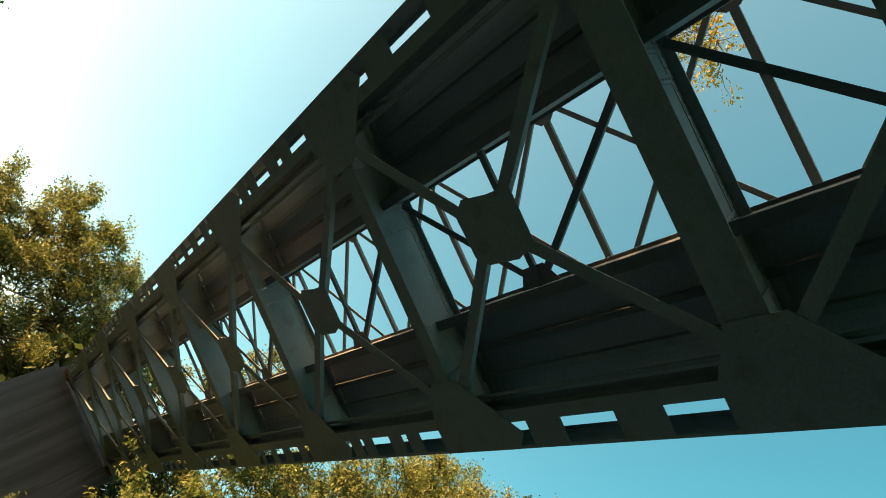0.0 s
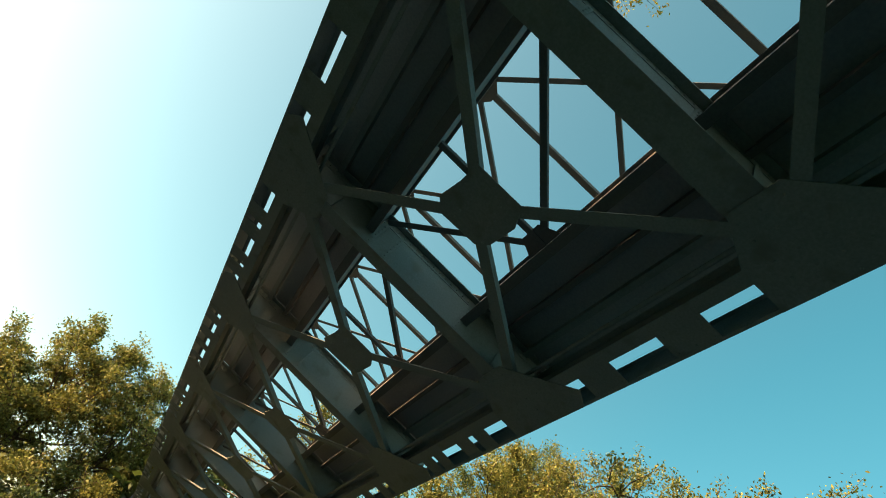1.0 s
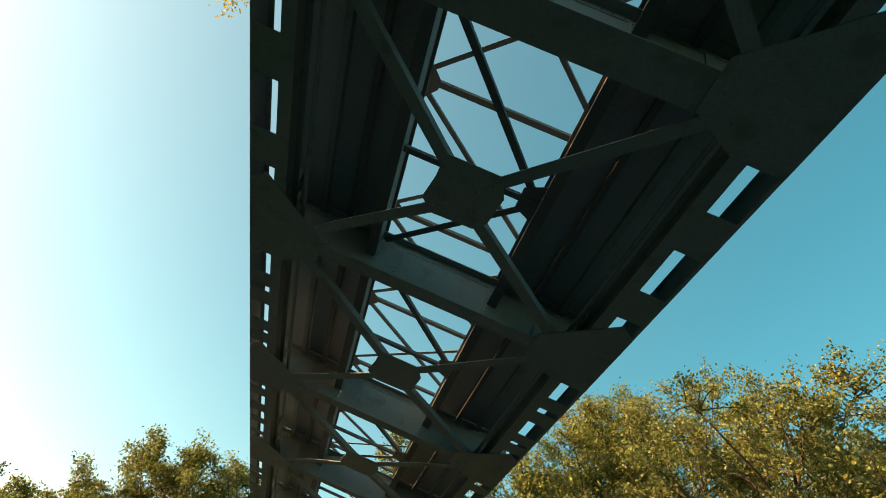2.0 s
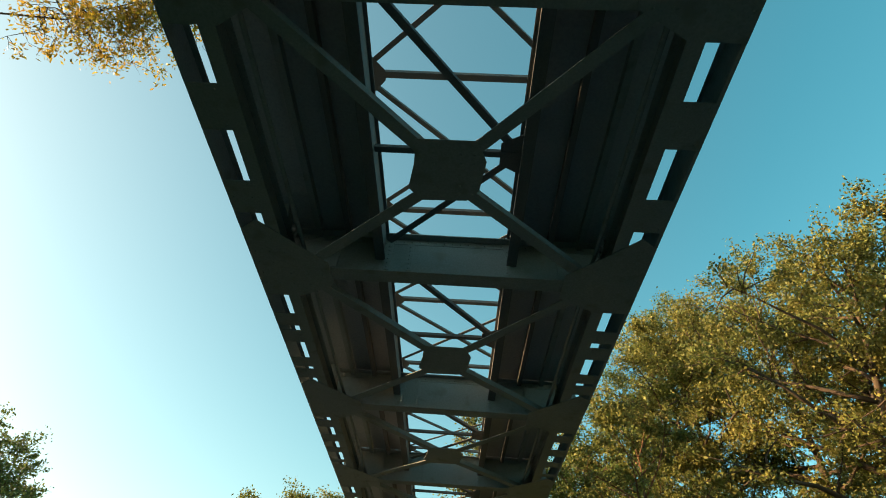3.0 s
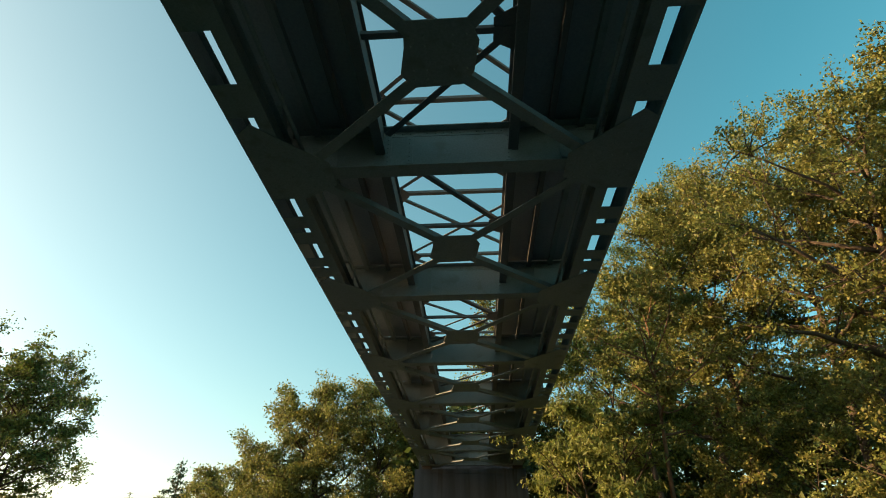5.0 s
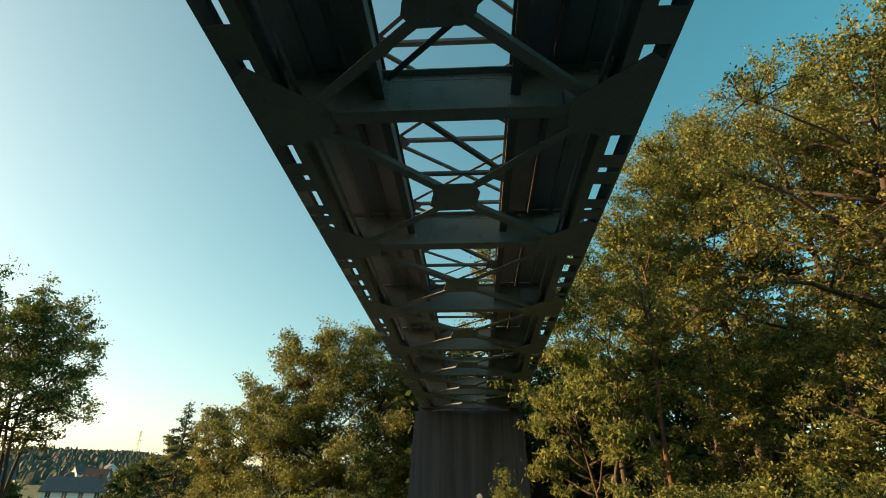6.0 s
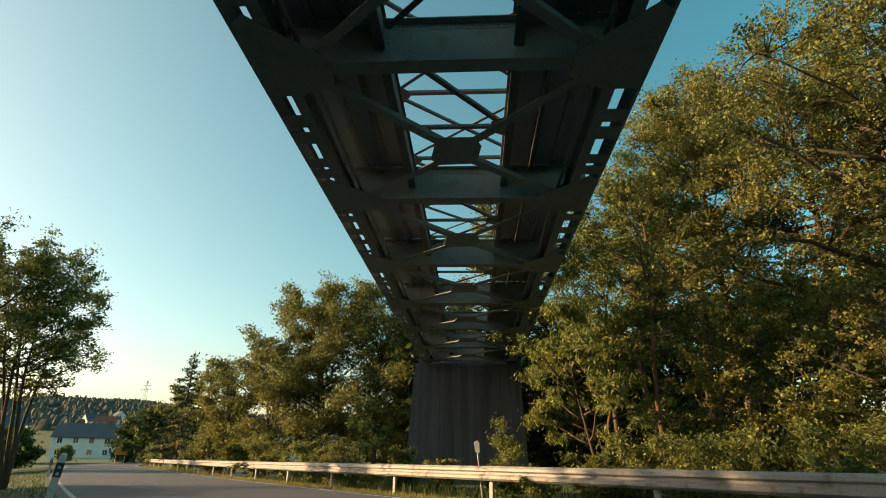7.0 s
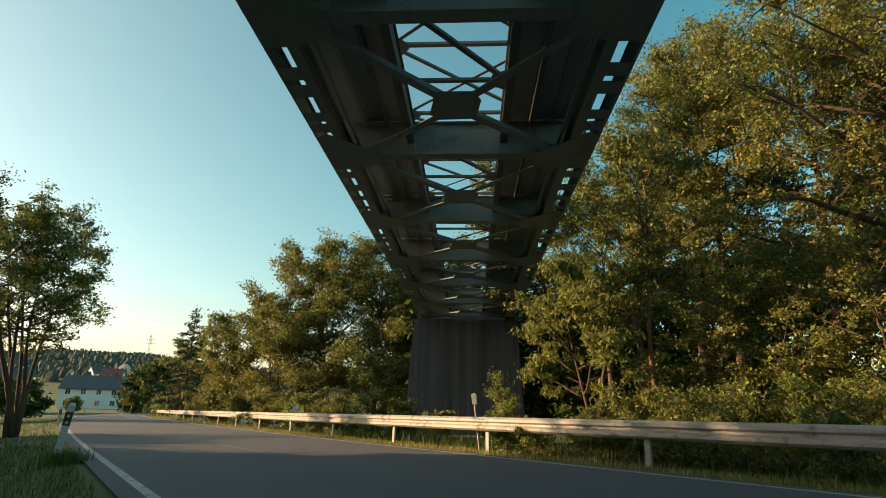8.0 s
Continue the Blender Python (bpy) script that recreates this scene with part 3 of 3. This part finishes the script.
place_tree("tree", V, -20.5, 39, 10.2, 4.4, 54, 32000, 0.17, GOLD, start=0.1, trunks=2, girth=0.15, limbs=30, spread=0.55, puff=0.46)
place_tree("tree", "low golden hedge tree beside the road", -24.5, 43, 8.6, 3.6, 55, 26000, 0.18, GOLD, start=0.06, trunks=3, girth=0.1, limbs=30, spread=0.5, puff=0.46)
place_tree("tree", "low golden hedge tree beside the road", -28.0, 57, 8.6, 3.8, 56, 20000, 0.2, GOLD, start=0.06, trunks=3, girth=0.1, limbs=28, spread=0.5, puff=0.46)
# the open tree by the left verge
place_tree("tree", "open many-stemmed tree by the road, backlit green leaves", -40.4, 25, 11.2, 3.5, 62, 40000, 0.115, LEAF, start=0.45, trunks=6, girth=0.11, limbs=78, spread=0.40, lean=(0.0, 0.0), fan=0.13, puff=0.32)


def conifer(name, label, x, y, height, radius, seed, leaves):
    rng = np.random.default_rng(seed)
    root = thing(name, label, "tree", pose(x, y, ground_z(x, y) - 0.1))
    wood, cs = Shape(), []
    wood.tube([(0, 0, 0), (0, 0, height * 0.5), (0, 0, height)], [0.18, 0.1, 0.01], 6)
    for n in range(46):
        f = 0.12 + 0.86 * n / 46
        az, reach = n * 2.4, radius * (1.02 - f) * rng.uniform(0.75, 1.1)
        tip = np.array((math.cos(az) * reach, math.sin(az) * reach, f * height - 0.18 * reach))
        wood.tube([(0, 0, f * height), tip], [0.03, 0.006], 4)
        m = max(int(leaves * reach / radius / 22), 12)
        u = rng.uniform(0.1, 1, (m, 1)) ** 0.7
        cs.append(np.array((0, 0, f * height)) + u * (tip - (0, 0, f * height)) + rng.normal(size=(m, 3)) * 0.16 * (1, 1, 0.6))
    part("trunk", wood, BARK, root)
    part("crown", leaf_mesh("crown", np.concatenate(cs), 0.26, NEEDLE, seed, 0.2, 0.3), NEEDLE, root)
    return root


conifer("spruce", "dark spruce rising above the roadside hedge", *polar(-28.3, 54), 10.4, 3.2, 71, 9000)

# a big tree by the verge, behind the camera's left shoulder, that hangs over the bridge and shades the road
shade = tree("overhanging_tree", "big verge tree with yellowing leaves over the bridge", -19.0, 4.4, 12.6, 4.0, 81, 22000, 0.42, GOLD, start=0.14, girth=0.32, limbs=40, spread=0.7, puff=0.75)
# unseen trees and hedge, added only to cast shade on road, rail and bridge
for n, (x, y, hh) in enumerate(((-20, -6, 14), (-27, 0.5, 13.5), (-23, -1, 13.5), (-21, -14, 13), (-24, -22, 13))):
    tree("tree", "unseen leafy verge tree added to shade the road", x, y, hh, 5.4, 182 + n, 13000, 0.7, LEAF, start=0.06, girth=0.25, limbs=40, spread=0.85, puff=0.85, group="verge trees")
for n, (x, y) in enumerate(((-25.4, 5.4), (-24.8, 7.4), (-25.2, 9.3))):
    tree("tree", "unseen low round tree added to shade the road edge", x, y, 8.3, 2.3, 190 + n, 11000, 0.52, LEAF, start=0.06, girth=0.14, limbs=36, spread=0.7, puff=0.85, group="verge trees")
for n, (x, y, hh) in enumerate(((-22, 11.5, 3.4), (-22.6, 13.5, 3.6), (-22.2, 15.5, 3.6), (-23, 17.5, 3.6))):
    tree("shade_hedge_bush", "unseen dense dark hedge bush added to shade the verge", x, y, hh, 2.2, 86 + n, 5000, 0.3, DARKLEAF, start=0.05, trunks=3, girth=0.06, limbs=26, spread=0.55, puff=0.7, category="bush", group="verge hedge")


def hanging_limb(root, start, end, seed, twigs, leaves):
    """A long limb with bare hanging twigs and bunches of yellow leaves, in the tree's own frame."""
    rng = np.random.default_rng(seed)
    wood, cs = Shape(), []
    a, b = np.array(start, float), np.array(end, float)
    line = [a + (b - a) * u + rng.normal(size=3) * 0.12 * (0 < u < 1) + (0, 0, 1.6 * u * (1 - u)) for u in np.linspace(0, 1, 9)]
    wood.tube(line, list(np.linspace(0.055, 0.008, 9)), 6)
    for n in range(twigs):
        u = rng.uniform(0.68, 1.0)
        q = a + (b - a) * u + (0, 0, 1.6 * u * (1 - u))
        d = rng.normal(size=3) * (0.9, 0.9, 0.5) + (b - a) / np.linalg.norm(b - a) * 0.6 + (0, 0.45, -0.45)
        t = wander(rng, q, d / np.linalg.norm(d), rng.uniform(0.7, 1.9), 6, 0.3, -0.06)
        wood.tube(t, [0.016, 0.013, 0.010, 0.008, 0.006, 0.005, 0.003], 4)
        for m in range(4):
            q2 = t[rng.integers(2, 6)]
            d2 = rng.normal(size=3) - (0, 0, 0.5)
            t2 = wander(rng, q2, d2 / np.linalg.norm(d2), rng.uniform(0.3, 0.7), 4, 0.35, -0.05)
            wood.tube(t2, [0.007, 0.006, 0.005, 0.004, 0.002], 4)
            if rng.uniform() < 0.55:
                cs.append(t2[4] + rng.normal(size=(leaves, 3)) * rng.uniform(0.09, 0.2))
    part("limb", wood, BARK, root)
    part("foliage", leaf_mesh("foliage", np.concatenate(cs), 0.12, YELLOW, seed, 0.3, 0.4), YELLOW, root, "yellow autumn leaves in loose bunches")


hanging_limb(shade, (0.2, 0.2, 10.5), (12.4, 1.0, 14.4), 84, 56, 44)
hanging_limb(shade, (0.2, 0.1, 11.2), (17.2, -1.2, 17.2), 85, 48, 40)

# ---------------------------------------------------------------- guard rail
RAIL_OFF = 4.08
guard = thing("guard_rail", "galvanised steel guard rail with weathered corrugated beam", "guard rail")
profile = ((0.0, 0.0), (0.02, 0.0), (0.075, 0.045), (0.075, 0.10), (0.012, 0.135), (0.012, 0.175), (0.075, 0.21), (0.075, 0.265), (0.02, 0.31), (0.0, 0.31))


def rail_z(s):
    return 0.45


s = -36.5
while s < 74.0:
    sh = Shape()
    n = len(profile)
    for k in range(5):
        q = s + k * (4.2 + 0.06) / 4
        for off, up in profile:
            sh.v.append(tuple(along(q, RAIL_OFF - off, rail_z(q) + up + (0.004 if k == 4 else 0))))
    for k in range(4):
        for j in range(n - 1):
            sh.f.append((k * n + j, k * n + j + 1, (k + 1) * n + j + 1, (k + 1) * n + j))
    beam = part("beam", sh, ZINC, guard)
    for off_s in (0.1, 0.22):
        for up in (0.055, 0.255):
            c = along(s + off_s, RAIL_OFF - 0.082, 0)
            part("bolt", Shape().box(c.x - 0.014, c.x + 0.014, c.y - 0.014, c.y + 0.014, c.z + rail_z(s) + up - 0.012, c.z + rail_z(s) + up + 0.012), REFLECT, beam)
    s += 4.2
s = -36.4
while s < 74:
    p = along(s, RAIL_OFF + 0.07, 0)
    z0 = ground_z(p.x, p.y) - 0.25
    a = radians(39.7)
    sh = Shape()
    ax, nx = Vector((-math.sin(a), math.cos(a), 0)), Vector((math.cos(a), math.sin(a), 0))
    for u0, u1, v0, v1 in ((-0.05, 0.05, -0.004, 0.004), (-0.054, -0.046, -0.004, 0.05), (0.046, 0.054, -0.004, 0.05)):
        c = [p + ax * u + nx * v for u, v in ((u0, v0), (u1, v0), (u1, v1), (u0, v1))]
        sh.poly([(q.x, q.y, z0) for q in c] + [(q.x, q.y, p.z + rail_z(s) + 0.26) for q in c], [(3, 2, 1, 0), (4, 5, 6, 7), (0, 1, 5, 4), (1, 2, 6, 5), (2, 3, 7, 6), (3, 0, 4, 7)])
    part("post", sh, ZINC, guard)
    s += 4.2


# ---------------------------------------------------------------- roadside posts
def delineator(x, y, z, turn, height, label, lean=0.0, tilt=0.0):
    """A hollow white post with a slanting top, a black band and a reflector."""
    root = thing("delineator_post", label, "roadside post", pose(x, y, z, lean, tilt, turn))
    w, d = 0.06, 0.05
    def block(z0, z1, grow=0.0, tip=0.0):
        ring = [(-w - grow, -d - grow), (w + grow, -d - grow), (w * 0.6 + grow, d + grow), (-w * 0.6 - grow, d + grow)]
        return Shape().poly([(x, y, z0) for x, y in ring] + [(x, y, z1 + (tip if y > 0 else 0)) for x, y in ring],
                            [(3, 2, 1, 0), (4, 5, 6, 7), (0, 1, 5, 4), (1, 2, 6, 5), (2, 3, 7, 6), (3, 0, 4, 7)])
    part("post_body", block(-0.1, height - 0.06, 0, 0.06), WHITE, root)
    band = part("black_band", block(height - 0.40, height - 0.16, 0.003, 0.0), BLACK, root, "black band round the white post")
    for zz in (height - 0.345, height - 0.235):
        part("reflector", Shape().tube([(0, -d - 0.002, zz), (0, -d - 0.012, zz)], [0.028, 0.026], 10), REFLECT, band, "round grey reflector")
    return root


delineator(-7.31, 9.63, -0.22, 32, 1.02, "grimy white roadside post with black band and reflectors", tilt=5)
for s in (36.0, 60.0):
    p = along(s, -3.75)
    delineator(p.x, p.y, p.z - 0.05, 40, 1.0, "white roadside post far along the road verge")
marker = thing("marker_post", "leaning thin marker post with white head behind the guard rail", "roadside post", pose(0.30, 13.6, -0.35, -3, -7, -10))
part("pole", Shape().tube([(0, 0, -0.1), (0, 0, 1.35)], [0.022, 0.022], 8), ZINC, marker)
part("head", Shape().extrude([(-0.055, 1.30), (0.055, 1.27), (0.068, 1.50), (0.03, 1.555), (-0.06, 1.53)], -0.02, 0.02), WHITE, marker, "white plastic head with slanted top")

# ---------------------------------------------------------------- bushes and grass
def bush(az, d, height, radius, seed, mat, leaves=3500, leaf=0.13, label="leafy green bush behind the guard rail", **more):
    x, y = polar(az, d)
    return tree("bush", label, x, y, height, radius, seed, leaves, leaf, mat, start=0.08, trunks=3, girth=0.035, limbs=18, spread=0.26, category="bush", group="roadside bushes", **more)


for n, (az, d, hh, rr) in enumerate(((-10.4, 20.5, 3.9, 0.9), (-13, 22, 2.0, 1.1), (-17, 26, 2.0, 1.4), (-20.5, 30, 2.2, 1.6), (-7.4, 21, 1.8, 0.9), (-15, 24, 1.6, 1.0), (-24, 40, 2.4, 1.6), (-27, 51, 2.8, 1.8), (-30, 68, 3.4, 2.0), (-3.5, 25, 1.2, 1.1))):
    bush(az, d, hh, rr, 100 + n, (OLIVE, GOLD)[n % 2], 3200 + int(2400 * rr), 0.10, "leafy bush beyond the guard rail in evening light")
for n, (az, d, hh, rr) in enumerate(((4.4, 14.5, 2.5, 0.6), (12.5, 13, 1.4, 0.9), (16.5, 12.4, 1.6, 1.1), (20.5, 12.3, 1.7, 1.2), (25, 11.8, 1.8, 1.2), (29.5, 12.2, 2.0, 1.2), (34, 12.2, 2.0, 1.3), (38.5, 12.2, 2.0, 1.3), (43, 12.2, 2.0, 1.3),
                                     (18.5, 14.2, 2.9, 1.2), (27.5, 13.6, 1.5, 1.2), (33, 13.8, 3.4, 1.3), (40, 13, 2.6, 1.5), (14, 12.2, 0.9, 0.5), (23, 11.6, 1.0, 0.6), (31, 11.3, 1.1, 0.6), (37, 11.2, 1.1, 0.6), (22.5, 16, 2.4, 1.4))):
    bush(az, d, hh, rr, 140 + n, (OLIVE, LEAF, OLIVE, GOLD)[n % 4], 2800 + int(2200 * rr), 0.085, "fine-leaved olive green bush behind the guard rail", slim=0.35)


for n in range(14):
    p = along(-5.0 + 1.15 * n, 4.75 + 0.3 * (n % 3))
    tree("bush", "low leafy weeds growing through under the guard rail", p.x, p.y, 0.8 + 0.14 * (n % 4), 0.7, 240 + n, 2200, 0.075, (OLIVE, LEAF, GOLD)[n % 3], start=0.05, trunks=3, girth=0.012, limbs=15, spread=0.16, category="bush", group="roadside weeds")


def blades(name, label, mat, count, seed, where, low, high):
    """Grass blades: slim bent triangles, one mesh."""
    r = np.random.default_rng(seed)
    pts = np.array([where(r) for _ in range(count)])
    hgt = r.uniform(low, high, count) * r.uniform(0.5, 1, count)
    az = r.uniform(0, math.tau, count)
    side = np.stack([np.cos(az), np.sin(az), 0 * az], 1) * (0.006 + 0.008 * r.uniform(size=(count, 1)))
    bend = np.stack([-np.sin(az), np.cos(az), 0 * az], 1) * (hgt * r.uniform(-0.5, 0.5, count))[:, None]
    up = np.stack([0 * az, 0 * az, hgt], 1)
    verts = np.stack([pts - side, pts + side, pts + side * 0.6 + bend * 0.4 + up * 0.6, pts - side * 0.6 + bend * 0.4 + up * 0.6, pts + bend + up], 1).reshape(-1, 3)
    base = np.arange(count) * 5
    sh = Shape()
    sh.v = [tuple(v) for v in verts]
    for b in base:
        sh.f += [(b, b + 1, b + 2, b + 3), (b + 3, b + 2, b + 4)]
    return stands(name, sh, mat, label, "grass", "stuff")


def verge(s0, s1, o0, o1):
    def at(r):
        s, o = r.uniform(s0, s1), r.uniform(o0, o1)
        p = along(s, o)
        return (p.x, p.y, ground_z(p.x, p.y) - 0.02)
    return at


blades("verge_grass", "dry golden grass along the road edge under the guard rail", DRY, 20000, 1, verge(-2, 34, 3.5, 5.0), 0.05, 0.2)
blades("verge_grass", "dry golden grass along the road edge under the guard rail", DRY, 3000, 2, verge(34, 75, 3.5, 5.2), 0.15, 0.5)
blades("verge_grass", "short green grass on the road verge", GRASS, 14000, 3, verge(2, 18, -8.5, -3.8), 0.04, 0.16)
blades("verge_grass", "short green grass on the road verge", GRASS, 9000, 4, verge(18, 55, -11.0, -3.8), 0.06, 0.2)
blades("verge_grass", "weeds and grass behind the guard rail", GRASS, 9000, 6, verge(-6, 28, 4.6, 7.5), 0.2, 0.7)
blades("tuft", "tall grass tuft at the foot of the roadside post", GRASS, 420, 5, lambda r: (-7.05 + r.normal() * 0.18, 9.5 + r.normal() * 0.18, -0.25), 0.15, 0.42)

# ---------------------------------------------------------------- village and hills
def house(name, label, x, y, turn, wide, deep, eave, ridge, roof, rows, cols, z=None):
    z0 = (ground_z(x, y) if z is None else z) - 0.3
    root = thing(name, label, "house", pose(x, y, z0, 0, 0, turn))
    w, d = wide / 2, deep / 2
    walls = Shape()
    walls.poly([(-w, -d, 0), (w, -d, 0), (w, d, 0), (-w, d, 0), (-w, -d, eave), (w, -d, eave), (w, d, eave), (-w, d, eave), (-w, 0, ridge - 0.1), (w, 0, ridge - 0.1)],
               [(0, 1, 5, 4), (1, 2, 6, 9, 5), (2, 3, 7, 6), (3, 0, 4, 8, 7)])
    part("wall", walls, RENDER_WALL, root)
    slope = (ridge - eave) / d
    for s in (-1, 1):
        r = Shape()
        e, o = d + 0.5, 0.4
        lo, hi = eave - 0.5 * slope, ridge
        r.poly([(-w - o, s * e, lo), (w + o, s * e, lo), (w + o, 0, hi), (-w - o, 0, hi), (-w - o, s * e, lo + 0.18), (w + o, s * e, lo + 0.18), (w + o, 0, hi + 0.18), (-w - o, 0, hi + 0.18)],
               [(0, 1, 2, 3), (7, 6, 5, 4), (0, 4, 5, 1), (1, 5, 6, 2), (2, 6, 7, 3), (3, 7, 4, 0)])
        part("roof", r, roof, root)
    part("chimney", Shape().box(w * 0.25, w * 0.25 + 0.7, -0.4, 0.3, ridge - 0.6, ridge + 0.9), REDROOF, root)
    for i in range(rows):
        for j in range(cols):
            cx = -w + (j + 0.5) * wide / cols
            cz = 1.0 + i * 2.6
            fr = part("window", Shape().box(cx - 0.55, cx + 0.55, -d - 0.03, -d + 0.05, cz, cz + 1.3), RENDER_WALL, root)
            for k in (-1, 1):
                part("pane", Shape().box(cx + k * 0.26 - 0.22, cx + k * 0.26 + 0.22, -d - 0.05, -d - 0.02, cz + 0.08, cz + 1.22), GLASS, fr)
    return root


hx, hy = polar(-34.9, 165)
house("house", "white rendered house with slate roof beyond the bend", hx, hy, 24, 16.5, 9, 5.2, 8.2, SLATE, 2, 5)
hx, hy = polar(-42.6, 120)
house("house", "white rendered house behind the verge tree", hx, hy, 50, 10, 8, 5.0, 7.6, SLATE, 2, 3)
for n, (az, d) in enumerate(((-34.4, 330), (-35.4, 350), (-32.6, 300), (-33.6, 380))):
    hx, hy = polar(az, d)
    house("house", "small distant village house on the hillside", hx, hy, 20 + 40 * n, 10, 8, 4.5, 8.0, (REDROOF, SLATE)[n % 2], 2, 3)

place_tree("tree", "round dark tree beside the white house", -32.4, 108, 7.4, 3.6, 201, 9000, 0.5, DARKLEAF, start=0.05, trunks=2, limbs=30, spread=1.1)
place_tree("tree", "dark green tree at the bend", -30.8, 90, 8.2, 3.6, 202, 6000, 0.6, DARKLEAF, start=0.05, limbs=26, spread=1.0)
place_tree("tree", "garden shrub before the white house", -36.9, 120, 2.3, 1.6, 203, 3000, 0.4, GOLD, start=0.05, trunks=2, limbs=18, spread=0.7, base=-1.6)
for n, (az, d, hh) in enumerate(((-40.4, 80, 3.4), (-42.4, 66, 3.6), (-45, 58, 5.5), (-47, 55, 7))):
    place_tree("tree", "garden tree behind the road verge", az, d, hh, 3.2, 210 + n, 5000, 0.5, (DARKLEAF, GOLD)[n % 2], start=0.05, trunks=2, limbs=24, spread=0.9)

# town sign at the bend
x, y = polar(-32.8, 92)
sign = thing("town_sign", "plain yellow road sign sheet on two posts", "road sign", pose(x, y, ground_z(x, y), 0, 0, 30))
part("sheet", Shape().box(-0.8, 0.8, -0.02, 0.02, 1.3, 2.3), SIGN, sign)
for s in (-1, 1):
    part("post", Shape().tube([(0.55 * s, 0.05, -0.2), (0.55 * s, 0.05, 2.3)], [0.035, 0.035], 8), ZINC, sign)

# a lattice mast on the hill
x, y = polar(-31.9, 620)
mast = thing("power_mast", "tall thin lattice power mast on the hill", "power mast", pose(x, y, ground_z(x, y) - 1))
for sx in (-1, 1):
    for sy in (-1, 1):
        part("leg", Shape().bar((1.8 * sx, 1.8 * sy, 0), (0.3 * sx, 0.3 * sy, 26), 0.22, 0.22), ZINC, mast)
for zz, w in ((17, 5.5), (21, 4.5), (24.5, 3.0)):
    part("cross_arm", Shape().bar((-w, 0, zz), (w, 0, zz), 0.25, 0.3), ZINC, mast)
for n in range(8):
    k = 1.8 - 1.5 * n / 8
    part("lattice", Shape().bar((-k, -k, n * 3.2), (k, -k, n * 3.2 + 3.2), 0.14, 0.14), ZINC, mast)

# woods on the hills
r = np.random.default_rng(9)
wood = Shape()
for n in range(5600):
    az, d = r.uniform(-52, -20) if n < 5000 else r.uniform(-20, 75), r.uniform(330, 1250)
    keep = noise.noise((az * 0.16, d * 0.006, 1.7)) + (d - 620) / 650
    if keep < -0.62:
        continue
    x, y = polar(az, d)
    z, hh, w = ground_z(x, y), r.uniform(3, 6.5), r.uniform(1.8, 3.2)
    ring = [(math.cos(k * math.tau / 6 + n), math.sin(k * math.tau / 6 + n)) for k in range(6)]
    tall = r.uniform() < 0.4
    wood.poly([(x + a * w * (0.7 if tall else 0.8), y + b * w * (0.7 if tall else 0.8), z - 0.5) for a, b in ring] + [(x + a * w * (0.5 if tall else 1), y + b * w * (0.5 if tall else 1), z + hh * 0.45 + r.uniform(-1, 1)) for a, b in ring]
              + [(x + a * w * (0.1 if tall else 0.55), y + b * w * (0.1 if tall else 0.55), z + hh * (1.15 if tall else 0.9)) for a, b in ring],
              [(j, (j + 1) % 6, 6 + (j + 1) % 6, 6 + j) for j in range(6)] + [(6 + j, 6 + (j + 1) % 6, 12 + (j + 1) % 6, 12 + j) for j in range(6)] + [tuple(range(12, 18))])
stands("hill_woods", wood, FARWOOD, "dark woods covering the distant hills", "forest", "stuff")
